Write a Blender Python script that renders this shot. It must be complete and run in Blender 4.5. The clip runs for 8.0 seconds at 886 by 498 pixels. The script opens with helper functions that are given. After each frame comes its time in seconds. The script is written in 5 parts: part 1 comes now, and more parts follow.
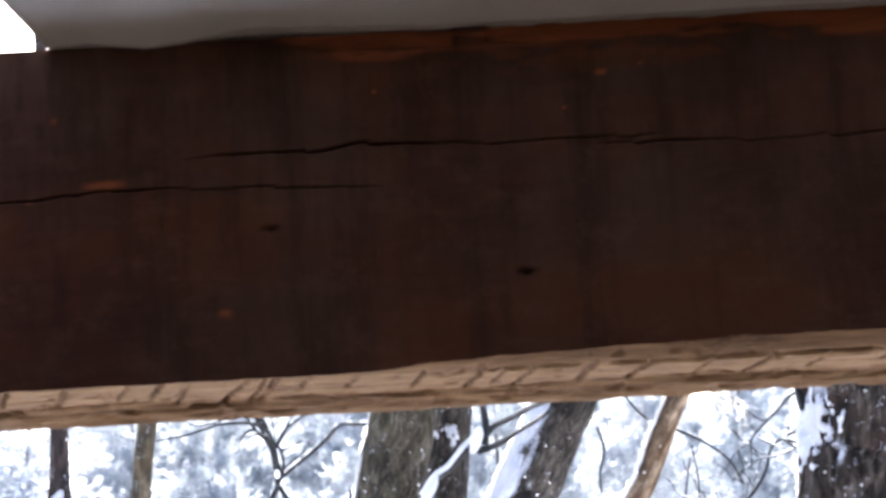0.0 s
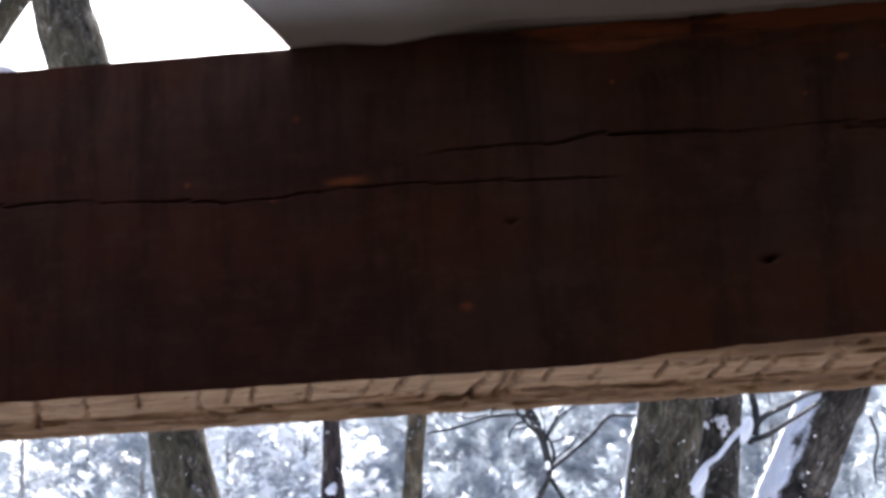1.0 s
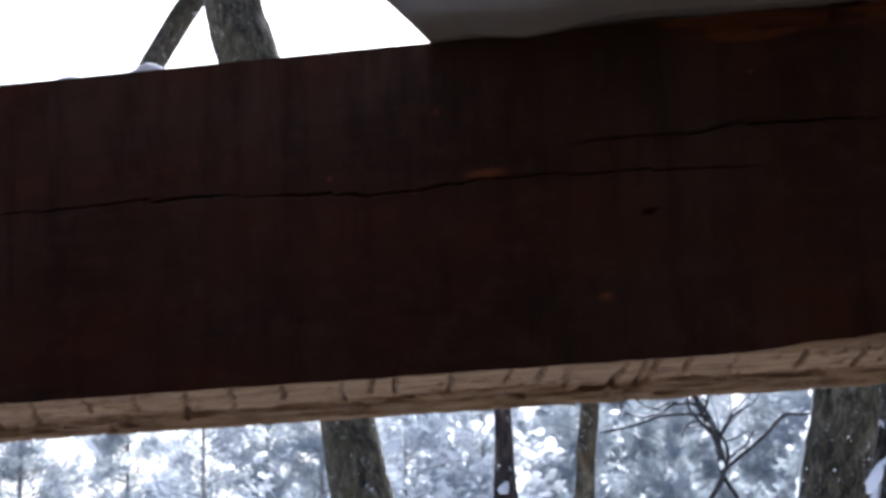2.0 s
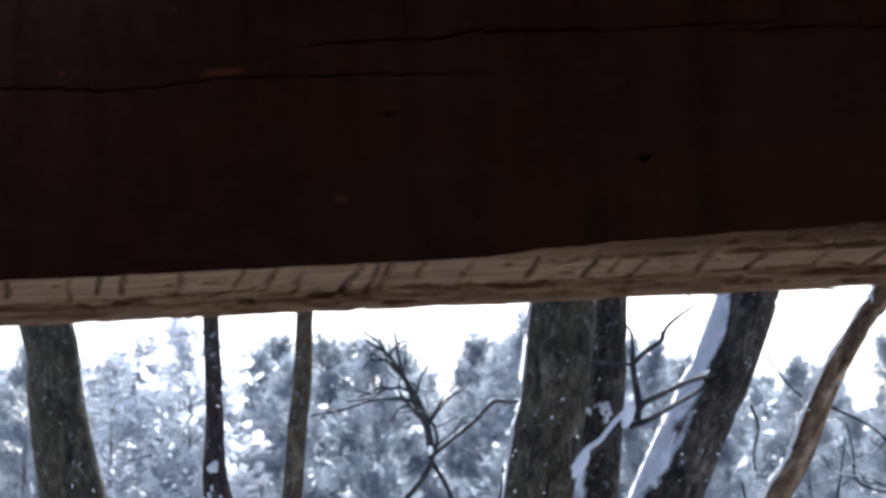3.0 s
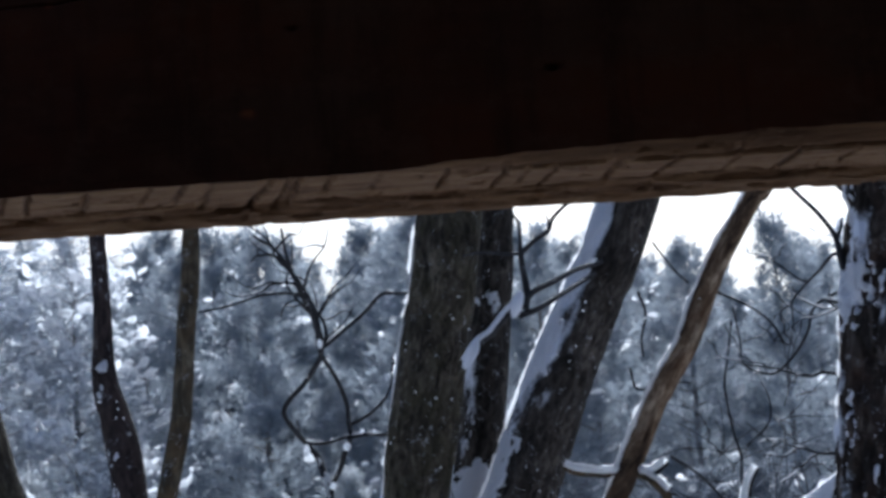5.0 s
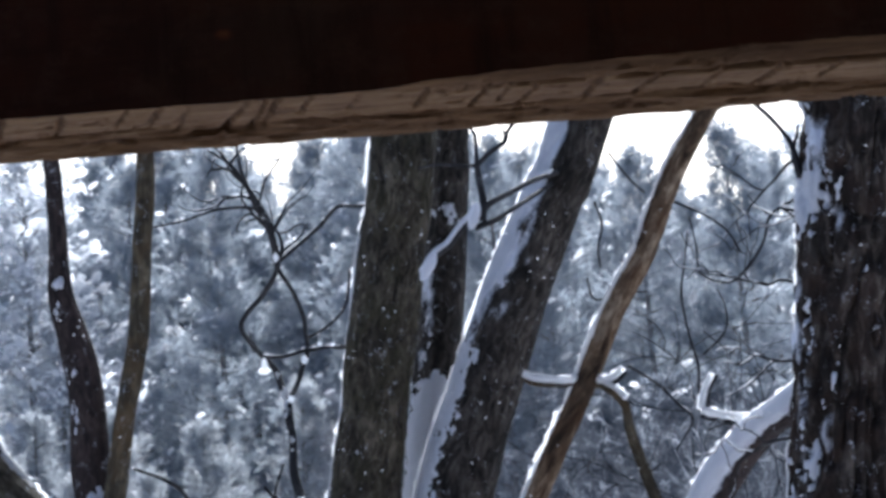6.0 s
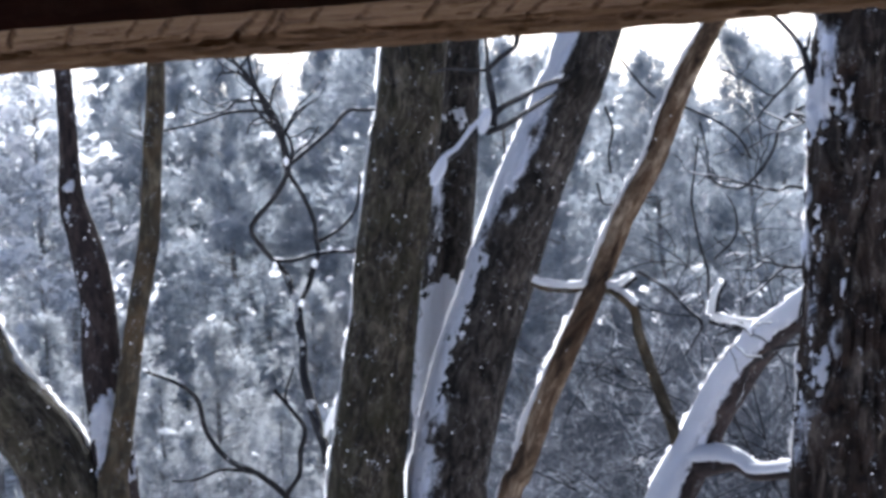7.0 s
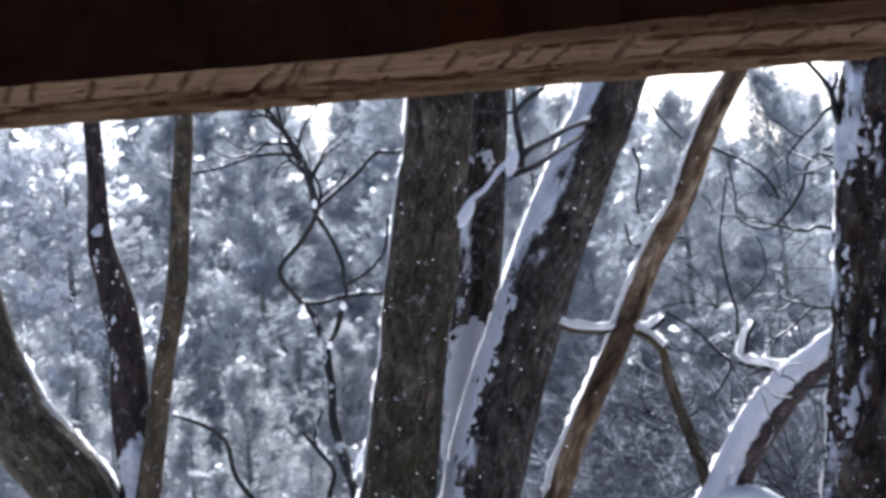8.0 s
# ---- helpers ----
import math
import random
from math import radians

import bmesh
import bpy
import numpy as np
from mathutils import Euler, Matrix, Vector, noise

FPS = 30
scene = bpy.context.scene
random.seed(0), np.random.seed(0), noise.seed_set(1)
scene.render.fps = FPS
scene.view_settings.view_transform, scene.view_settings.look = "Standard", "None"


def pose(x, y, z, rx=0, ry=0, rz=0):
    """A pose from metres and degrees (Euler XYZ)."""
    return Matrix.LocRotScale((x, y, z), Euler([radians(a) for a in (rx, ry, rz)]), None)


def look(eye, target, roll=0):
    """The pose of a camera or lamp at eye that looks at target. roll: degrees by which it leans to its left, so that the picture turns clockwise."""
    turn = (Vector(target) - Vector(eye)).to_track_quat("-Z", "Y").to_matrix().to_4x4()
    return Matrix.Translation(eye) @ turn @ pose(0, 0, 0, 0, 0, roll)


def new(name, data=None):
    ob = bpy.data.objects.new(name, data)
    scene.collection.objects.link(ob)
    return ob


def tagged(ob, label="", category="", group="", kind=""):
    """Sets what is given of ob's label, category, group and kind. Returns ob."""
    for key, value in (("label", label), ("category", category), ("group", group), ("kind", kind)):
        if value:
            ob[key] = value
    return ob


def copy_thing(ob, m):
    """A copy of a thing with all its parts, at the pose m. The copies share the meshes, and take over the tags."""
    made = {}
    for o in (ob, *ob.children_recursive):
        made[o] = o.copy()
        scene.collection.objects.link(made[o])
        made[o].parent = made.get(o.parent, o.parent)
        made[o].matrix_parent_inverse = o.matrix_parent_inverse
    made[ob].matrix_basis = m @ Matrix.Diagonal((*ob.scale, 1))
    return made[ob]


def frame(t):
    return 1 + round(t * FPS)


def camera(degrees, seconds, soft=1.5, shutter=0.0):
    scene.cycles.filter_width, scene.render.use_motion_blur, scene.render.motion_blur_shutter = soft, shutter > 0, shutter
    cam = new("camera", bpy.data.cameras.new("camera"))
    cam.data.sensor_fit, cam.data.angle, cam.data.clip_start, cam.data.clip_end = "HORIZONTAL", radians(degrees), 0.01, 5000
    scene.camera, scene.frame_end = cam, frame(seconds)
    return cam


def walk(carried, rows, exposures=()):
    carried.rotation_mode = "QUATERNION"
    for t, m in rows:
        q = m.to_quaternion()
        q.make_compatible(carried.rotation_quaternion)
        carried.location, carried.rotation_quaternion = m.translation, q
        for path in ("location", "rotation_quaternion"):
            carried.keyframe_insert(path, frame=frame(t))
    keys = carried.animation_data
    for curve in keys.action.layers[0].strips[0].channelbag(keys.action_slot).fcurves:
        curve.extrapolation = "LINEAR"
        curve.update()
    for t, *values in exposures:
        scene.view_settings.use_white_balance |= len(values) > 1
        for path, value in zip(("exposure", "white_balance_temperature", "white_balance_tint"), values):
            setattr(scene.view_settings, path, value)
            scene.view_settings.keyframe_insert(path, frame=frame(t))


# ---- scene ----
# ---- camera ----
cam = camera(22.0, 8.0, soft=3.5)
Z0 = 2.1  # height of the beam's lower edge above the ground


def eye_row(t, eye, target, roll):
    return (t, look((eye[0], eye[1], eye[2] + Z0), (target[0], target[1], target[2] + Z0), roll))


walk(cam, [
    eye_row(0.00, (0.1290, -1.2382, -0.2542), (0.0791, 8.4384, 2.2680), -3.072),
    eye_row(0.20, (0.1321, -1.2388, -0.2555), (-0.1747, 8.4382, 2.2468), -2.972),
    eye_row(0.50, (0.1368, -1.2398, -0.2575), (-0.5211, 8.4200, 2.2437), -2.821),
    eye_row(0.80, (0.1425, -1.2377, -0.2559), (-0.8853, 8.3945, 2.2269), -2.466),
    eye_row(1.00, (0.1463, -1.2363, -0.2549), (-1.0889, 8.3567, 2.2848), -2.230),
    eye_row(1.20, (0.1512, -1.2436, -0.2573), (-1.3003, 8.3209, 2.2751), -1.645),
    eye_row(1.50, (0.1577, -1.2426, -0.2596), (-1.6111, 8.2651, 2.2848), -1.573),
    eye_row(1.80, (0.1643, -1.2416, -0.2619), (-1.8388, 8.2112, 2.3137), -1.502),
    eye_row(2.10, (0.1708, -1.2405, -0.2641), (-1.8107, 8.2232, 2.2875), -1.431),
    eye_row(2.30, (0.1752, -1.2398, -0.2656), (-1.5639, 8.2952, 2.1960), -1.384),
    eye_row(2.40, (0.1737, -1.2351, -0.2736), (-1.3214, 8.3546, 2.1351), -1.666),
    eye_row(2.50, (0.1723, -1.2303, -0.2815), (-1.1206, 8.3900, 2.1219), -1.949),
    eye_row(2.60, (0.1681, -1.2280, -0.2875), (-0.9278, 8.4070, 2.1551), -1.883),
    eye_row(2.70, (0.1640, -1.2256, -0.2935), (-0.8178, 8.4106, 2.1924), -1.818),
    eye_row(2.80, (0.1598, -1.2233, -0.2995), (-0.7374, 8.4347, 2.1332), -1.753),
    eye_row(2.90, (0.1556, -1.2209, -0.3055), (-0.6960, 8.4233, 2.1972), -1.687),
    eye_row(3.00, (0.1514, -1.2186, -0.3114), (-0.6050, 8.4300, 2.2050), -1.622),
    eye_row(3.20, (0.1470, -1.2166, -0.3177), (-0.5154, 8.4664, 2.0909), -1.794),
    eye_row(3.50, (0.1404, -1.2136, -0.3271), (-0.3674, 8.4717, 2.1095), -2.051),
    eye_row(3.70, (0.1371, -1.2114, -0.3234), (-0.3934, 8.4792, 2.0873), -2.175),
    eye_row(4.00, (0.1321, -1.2082, -0.3179), (-0.5723, 8.4802, 2.0569), -2.360),
    eye_row(4.20, (0.1327, -1.2088, -0.3158), (-0.7087, 8.4569, 2.1059), -2.450),
    eye_row(4.50, (0.1335, -1.2099, -0.3127), (-0.7306, 8.4765, 2.0171), -2.585),
    eye_row(4.60, (0.1341, -1.2111, -0.3094), (-0.5128, 8.5083, 1.9522), -2.769),
    eye_row(4.70, (0.1346, -1.2123, -0.3061), (-0.3182, 8.5289, 1.9085), -2.953),
    eye_row(4.80, (0.1351, -1.2135, -0.3027), (-0.2547, 8.5472, 1.8363), -3.137),
    eye_row(4.90, (0.1357, -1.2148, -0.2994), (-0.2077, 8.5609, 1.7789), -3.321),
    eye_row(5.00, (0.1362, -1.2160, -0.2961), (-0.1323, 8.5743, 1.7235), -3.505),
    eye_row(5.20, (0.1358, -1.2173, -0.2938), (-0.0272, 8.5907, 1.6495), -3.450),
    eye_row(5.50, (0.1300, -1.2136, -0.2916), (0.0657, 8.6174, 1.5379), -3.803),
    eye_row(5.80, (0.1241, -1.2098, -0.2895), (0.0630, 8.6439, 1.4138), -4.157),
    eye_row(6.05, (0.1193, -1.2067, -0.2876), (0.0213, 8.6658, 1.3009), -4.452),
    eye_row(6.30, (0.1144, -1.2036, -0.2858), (-0.0256, 8.6894, 1.1666), -4.747),
    eye_row(6.50, (0.1131, -1.2026, -0.2837), (-0.0567, 8.7034, 1.0738), -4.205),
    eye_row(6.70, (0.1166, -1.2063, -0.2839), (-0.0530, 8.7066, 1.0215), -4.144),
    eye_row(6.90, (0.1201, -1.2101, -0.2842), (-0.0439, 8.7131, 0.9421), -4.084),
    eye_row(7.00, (0.1219, -1.2119, -0.2843), (-0.0412, 8.7138, 0.9214), -4.053),
    eye_row(7.20, (0.1205, -1.2118, -0.2836), (-0.0079, 8.7172, 0.8990), -4.177),
    eye_row(7.30, (0.1199, -1.2117, -0.2833), (-0.0038, 8.7181, 0.8930), -4.239),
    eye_row(7.50, (0.1185, -1.2116, -0.2826), (0.0084, 8.7101, 0.9616), -4.363),
    eye_row(8.00, (0.1265, -1.2109, -0.2784), (-0.1514, 8.6881, 1.1117), -4.281),
], exposures=[
    (0.0, 2.15, 6200.0, 11.0),
    (0.5, 1.8, 6150.0, 11.0),
    (1.0, 1.4, 6050.0, 11.0),
    (2.5, 0.70, 5650.0, 8.0),
    (3.0, 0.50, 5600.0, 8.0),
    (3.5, 0.02, 5450.0, 7.0),
    (4.5, -0.55, 5400.0, 7.0),
    (5.2, -0.30, 5450.0, 7.0),
    (6.5, 0.43, 5750.0, 9.5),
    (8.0, 0.50, 5900.0, 11.0),
])

# ---- world, sun ----
SUN_DIR = Vector((0.06, 0.74, 0.67)).normalized()  # towards the sun: high behind the trees
world = bpy.data.worlds.new("winter_sky")
scene.world = world
world.use_nodes = True
wn = world.node_tree
wn.nodes.clear()
sky = wn.nodes.new("ShaderNodeTexSky")
sky.sky_type = 'NISHITA'
sky.sun_disc = False
sky.sun_elevation = math.asin(SUN_DIR.z)
sky.sun_rotation = math.atan2(SUN_DIR.x, SUN_DIR.y)
sky.air_density, sky.dust_density, sky.ozone_density = 1.0, 6.5, 1.8
bg = wn.nodes.new("ShaderNodeBackground")
bg.inputs["Strength"].default_value = 0.15
wout = wn.nodes.new("ShaderNodeOutputWorld")
wn.links.new(sky.outputs[0], bg.inputs["Color"])
wn.links.new(bg.outputs[0], wout.inputs["Surface"])

sun_data = bpy.data.lights.new("sun", 'SUN')
sun_data.energy, sun_data.angle, sun_data.color = 5.0, radians(0.6), (1.0, 0.975, 0.945)
sun = new("sun", sun_data)
sun.matrix_world = look(tuple(SUN_DIR * 60), (0, 0, 0))


# ---- materials ----
class Mat:
    """A node material with a few short cuts."""

    def __init__(self, name, rough=0.8, spec=0.3):
        self.m = bpy.data.materials.new(name)
        self.m.use_nodes = True
        self.t = self.m.node_tree
        self.b = self.t.nodes["Principled BSDF"]
        self.b.inputs["Roughness"].default_value = rough
        self.b.inputs["Specular IOR Level"].default_value = spec
        self.co = self.t.nodes.new("ShaderNodeTexCoord").outputs["Object"]

    def node(self, kind, **vals):
        n = self.t.nodes.new(kind)
        for k, v in vals.items():
            n.inputs[k.replace("_", " ")].default_value = v
        return n

    def link(self, a, b):
        self.t.links.new(a, b)

    def coords(self, sx, sy, sz, rot=(0, 0, 0)):
        n = self.node("ShaderNodeMapping", Scale=(sx, sy, sz), Rotation=rot)
        self.link(self.co, n.inputs["Vector"])
        return n.outputs[0]

    def noise(self, scale, detail=5, rough=0.6, co=None, distort=0.0):
        n = self.node("ShaderNodeTexNoise", Scale=scale, Detail=detail, Roughness=rough, Distortion=distort)
        self.link(co or self.co, n.inputs["Vector"])
        return n.outputs["Fac"]

    def ramp(self, fac, stops):
        n = self.t.nodes.new("ShaderNodeValToRGB")
        e = n.color_ramp.elements
        while len(e) < len(stops):
            e.new(0.5)
        for el, (p, c) in zip(e, stops):
            el.position, el.color = p, (*c, 1) if len(c) == 3 else c
        self.link(fac, n.inputs[0])
        return n.outputs[0]

    def mix(self, fac, a, b, mode='MIX'):
        n = self.t.nodes.new("ShaderNodeMix")
        n.data_type, n.blend_type = 'RGBA', mode
        for s, v in ((n.inputs[0], fac), (n.inputs[6], a), (n.inputs[7], b)):
            if isinstance(v, bpy.types.NodeSocket):
                self.link(v, s)
            else:
                s.default_value = v if isinstance(v, float) else (*v, 1)
        return n.outputs[2]

    def color(self, c):
        self.link(c, self.b.inputs["Base Color"])

    def thin(self, share):
        """Lets light through from behind, as frosted needles and flakes do."""
        tr = self.t.nodes.new("ShaderNodeBsdfTranslucent")
        src = self.b.inputs["Base Color"]
        if src.links:
            self.link(src.links[0].from_socket, tr.inputs["Color"])
        mx = self.t.nodes.new("ShaderNodeMixShader")
        mx.inputs[0].default_value = share
        self.link(self.b.outputs[0], mx.inputs[1])
        self.link(tr.outputs[0], mx.inputs[2])
        self.link(mx.outputs[0], self.t.nodes["Material Output"].inputs["Surface"])

    def bump(self, h, strength, dist):
        n = self.node("ShaderNodeBump", Strength=strength, Distance=dist)
        self.link(h, n.inputs["Height"])
        self.link(n.outputs[0], self.b.inputs["Normal"])
        return n


def g(v):
    return (v, v, v)


def bark_material(name, dark, mid, pale, stretch=6.0, scale=40.0, moss=None, frost=0.0, relief=0.006):
    m = Mat(name, 0.9, 0.2)
    along = m.t.nodes.new("ShaderNodeAttribute")
    along.attribute_name = "along"
    m.co = along.outputs["Vector"]
    dark, mid, pale = (tuple(v * 0.82 for v in c) for c in (dark, mid, pale))
    moss = moss and tuple(v * 0.82 for v in moss)
    co = m.coords(1, 1, 1.0 / stretch)
    fine = m.noise(scale, 6, 0.7, co, 0.8)
    plate = m.noise(scale * 0.42, 5, 0.65, m.coords(1, 1, 0.45), 1.2)
    grain = m.mix(0.5, fine, plate)
    big = m.noise(6.0, 4, 0.6)
    c = m.ramp(grain, [(0.40, dark), (0.5, mid), (0.62, pale)])
    c = m.mix(m.ramp(big, [(0.4, g(0)), (0.65, g(0.6))]), c, dark)
    if moss:
        c = m.mix(m.ramp(m.noise(9, 5, 0.7), [(0.45, g(0)), (0.7, g(0.8))]), c, moss)
    if frost:
        fleck = m.mix(0.5, m.noise(120, 4, 0.75), m.noise(22, 4, 0.7))
        c = m.mix(m.ramp(fleck, [(0.60 - 0.05 * frost, g(0)), (0.66 - 0.03 * frost, g(0.85))]), c, (0.62, 0.64, 0.7))
    # thin powder of snow where the wind has blown it on
    dust = m.t.nodes.new("ShaderNodeAttribute")
    dust.attribute_name = "dust"
    powder = m.mix(1.0, dust.outputs["Fac"], m.mix(0.45, m.mix(0.4, m.noise(95, 5, 0.75), m.noise(20, 4, 0.7)), grain), 'ADD')
    c = m.mix(m.ramp(powder, [(0.74, g(0)), (0.92, g(1))]), c, (0.66, 0.69, 0.77))
    m.color(c)
    m.bump(grain, 0.9, relief)
    return m.m


BARK_MOSSY = bark_material("bark_mossy", (0.009, 0.0075, 0.006), (0.074, 0.061, 0.044), (0.21, 0.18, 0.135), 2.4, 55, (0.055, 0.050, 0.026), 0.2)
BARK_GREY = bark_material("bark_grey", (0.008, 0.007, 0.0065), (0.056, 0.047, 0.040), (0.16, 0.14, 0.12), 2.4, 50, None, 0.3)
BARK_FURROW = bark_material("bark_furrowed", (0.008, 0.006, 0.005), (0.029, 0.022, 0.018), (0.18, 0.15, 0.125), 3.0, 30, (0.055, 0.034, 0.026), 0.3, 0.012)
BARK_TAN = bark_material("bark_tan", (0.026, 0.016, 0.010), (0.19, 0.125, 0.075), (0.66, 0.51, 0.36), 4.0, 20, (0.10, 0.05, 0.024), 0.0, 0.004)
BARK_DARK = bark_material("bark_dark", (0.014, 0.011, 0.012), (0.05, 0.036, 0.034), (0.10, 0.075, 0.065), 4.0, 60, None, 0.3)
BARK_OLIVE = bark_material("bark_olive", (0.025, 0.021, 0.015), (0.085, 0.070, 0.047), (0.22, 0.18, 0.12), 4.0, 40, (0.12, 0.075, 0.035), 0.5)
BARK_TWIG = bark_material("bark_twig", (0.016, 0.016, 0.019), (0.045, 0.043, 0.045), (0.085, 0.08, 0.078), 3.0, 80, None, 0.2, 0.002)


def snow_material(name, tint=(0.84, 0.85, 0.90)):
    m = Mat(name, 0.65, 0.25)
    m.color(m.mix(m.ramp(m.noise(14, 4), [(0.35, g(0)), (0.7, g(1))]), tint, tuple(v * 0.93 for v in tint)))
    n = m.noise(60, 5, 0.7)
    m.bump(n, 0.5, 0.006)
    m.thin(0.3)
    return m.m


SNOW = snow_material("snow", (0.76, 0.78, 0.84))


def flake_material(name):
    m = Mat(name, 0.6, 0.3)
    m.color(m.ramp(m.noise(3.0, 2), [(0.3, (0.86, 0.87, 0.9)), (0.7, (0.93, 0.94, 0.95))]))
    m.thin(0.65)
    return m.m


FLAKE = flake_material("snowflake")
PAD = flake_material("loose_snow")


def needles_material(name, dark, pale, frost, lo, hi):
    m = Mat(name, 0.8, 0.2)
    c = m.mix(m.ramp(m.noise(1.1, 4, 0.7), [(0.35, g(0)), (0.65, g(1))]), dark, pale)
    c = m.mix(m.ramp(m.noise(2.6, 5, 0.75), [(lo, g(0)), (hi, g(1))]), c, frost)
    m.color(c)
    m.thin(0.75)
    return m.m


# frosted needles, paled and blued further to paint the wood's haze into them
NEEDLES = needles_material("needles_frost_haze", (0.37, 0.405, 0.45), (0.48, 0.515, 0.56), (0.80, 0.825, 0.86), 0.50, 0.72)
NEEDLES_DARK = needles_material("needles_powder_haze", (0.31, 0.345, 0.385), (0.40, 0.438, 0.482), (0.58, 0.62, 0.67), 0.50, 0.74)
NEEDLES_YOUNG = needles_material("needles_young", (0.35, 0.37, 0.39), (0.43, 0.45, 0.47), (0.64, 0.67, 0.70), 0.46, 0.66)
# darker copy of the needles: blue shade low in the wood, put into colour
NEEDLES_SHADE = needles_material("needles_shaded", (0.12, 0.137, 0.165), (0.19, 0.21, 0.245), (0.60, 0.63, 0.68), 0.52, 0.74)
FROST = needles_material("frosted_twigs", (0.10, 0.110, 0.130), (0.26, 0.275, 0.305), (0.84, 0.86, 0.90), 0.50, 0.64)


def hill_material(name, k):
    """Far snowy wood: bright winter haze painted in as pale colour and glow."""
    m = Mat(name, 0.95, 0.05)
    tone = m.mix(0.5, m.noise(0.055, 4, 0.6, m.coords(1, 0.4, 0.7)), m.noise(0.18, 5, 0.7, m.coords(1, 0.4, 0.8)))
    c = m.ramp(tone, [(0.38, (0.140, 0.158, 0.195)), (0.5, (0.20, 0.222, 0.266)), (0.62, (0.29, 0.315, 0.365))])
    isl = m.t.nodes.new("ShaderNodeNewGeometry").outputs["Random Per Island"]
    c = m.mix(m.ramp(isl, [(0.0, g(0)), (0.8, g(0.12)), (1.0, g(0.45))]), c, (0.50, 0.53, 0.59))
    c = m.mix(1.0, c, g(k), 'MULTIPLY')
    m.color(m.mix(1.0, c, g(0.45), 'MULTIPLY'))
    # emission stands in for sunlit air before the hill; nothing there is a lamp
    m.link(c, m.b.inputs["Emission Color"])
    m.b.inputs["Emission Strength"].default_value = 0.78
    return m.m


HILL = hill_material("far_snowy_slope_hazed", 1.0)
HILL_WOOD = hill_material("far_snowy_wood_hazed", 0.8)
# trunk colour lightened to grey so the pines sink into painted haze
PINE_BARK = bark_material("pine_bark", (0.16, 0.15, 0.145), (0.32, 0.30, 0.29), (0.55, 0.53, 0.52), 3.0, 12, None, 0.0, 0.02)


def beam_material():
    m = Mat("stained_wood", 0.75, 0.24)
    co = m.coords(1.0, 6, 9)
    grain = m.noise(16, 6, 0.65, co, 0.4)
    c = m.ramp(grain, [(0.3, (0.0378, 0.0129, 0.0071)), (0.5, (0.0525, 0.0185, 0.0099)), (0.72, (0.0654, 0.0249, 0.0138))])
    stain = m.noise(4, 5, 0.65, m.coords(2.6, 1, 1.0))
    c = m.mix(m.ramp(stain, [(0.46, g(0)), (0.64, g(0.85))]), c, (0.0705, 0.0361, 0.0224))
    red = m.noise(9, 4, 0.6, m.coords(0.7, 1, 1.6))
    c = m.mix(m.ramp(red, [(0.44, g(0)), (0.62, g(0.9))]), c, (0.086, 0.0249, 0.0095))
    # the stain is redder low on the face and greyer in patches above the cracks
    height = m.t.nodes.new("ShaderNodeSeparateXYZ")
    m.link(m.co, height.inputs[0])
    rise = m.node("ShaderNodeMapRange", From_Min=2.16, From_Max=2.27)
    m.link(height.outputs[2], rise.inputs["Value"])
    c = m.mix(m.mix(m.ramp(rise.outputs[0], [(0.0, g(0)), (1.0, g(0.85))]), g(0.0), m.ramp(m.noise(6, 4, 0.7, m.coords(2.2, 1, 1.2)), [(0.35, g(0.5)), (0.6, g(0))])), c, (0.120, 0.080, 0.060))
    drip = m.noise(12, 4, 0.65, m.coords(3.4, 1, 0.45))
    c = m.mix(m.ramp(drip, [(0.47, g(0)), (0.66, g(0.75))]), c, (0.0292, 0.0108, 0.006))
    blotch = m.noise(38, 5, 0.75, m.coords(1, 1, 1.3))
    c = m.mix(m.ramp(blotch, [(0.50, g(0)), (0.66, g(0.65))]), c, (0.0903, 0.043, 0.0249))
    at = m.t.nodes.new("ShaderNodeAttribute")
    at.attribute_name = "wear_shade"
    c = m.mix(m.ramp(at.outputs["Fac"], [(0.2, g(0)), (0.5, g(0.55)), (1.0, g(1))]), c,
              m.ramp(at.outputs["Fac"], [(0.3, (0.15, 0.038, 0.012)), (0.8, (0.27, 0.085, 0.03))]))
    m.color(c)
    m.bump(m.mix(0.5, grain, m.noise(120, 4, 0.7)), 0.3, 0.001)
    return m.m


def raw_wood_material():
    m = Mat("raw_sawn_wood", 0.85, 0.2)
    fib = m.noise(14, 7, 0.7, m.coords(1.0, 9, 9), 0.3)
    c = m.ramp(fib, [(0.34, (0.1121, 0.057, 0.0243)), (0.5, (0.1786, 0.1012, 0.0477)), (0.66, (0.2422, 0.15, 0.0756))])
    at = m.t.nodes.new("ShaderNodeAttribute")
    at.attribute_name = "wear_shade"
    # browner on the torn, worn wood, and as painted shade in the recesses
    c = m.mix(at.outputs["Fac"], c, m.ramp(fib, [(0.35, (0.045, 0.019, 0.008)), (0.65, (0.16, 0.082, 0.036))]))
    c = m.mix(m.ramp(m.noise(30, 4, 0.7, m.coords(1, 2, 1)), [(0.58, g(0)), (0.72, g(0.55))]), c, (0.22, 0.13, 0.08))
    m.color(c)
    m.bump(fib, 0.9, 0.003)
    return m.m


def plain_material(name, c1, c2, scale, rough=0.7, relief=0.001, stretch=(1, 1, 1)):
    m = Mat(name, rough, 0.3)
    n = m.noise(scale, 5, 0.65, m.coords(*stretch))
    m.color(m.mix(m.ramp(n, [(0.35, g(0)), (0.68, g(1))]), c1, c2))
    m.bump(m.noise(scale * 6, 4, 0.7, m.coords(*stretch)), 0.4, relief)
    return m.m


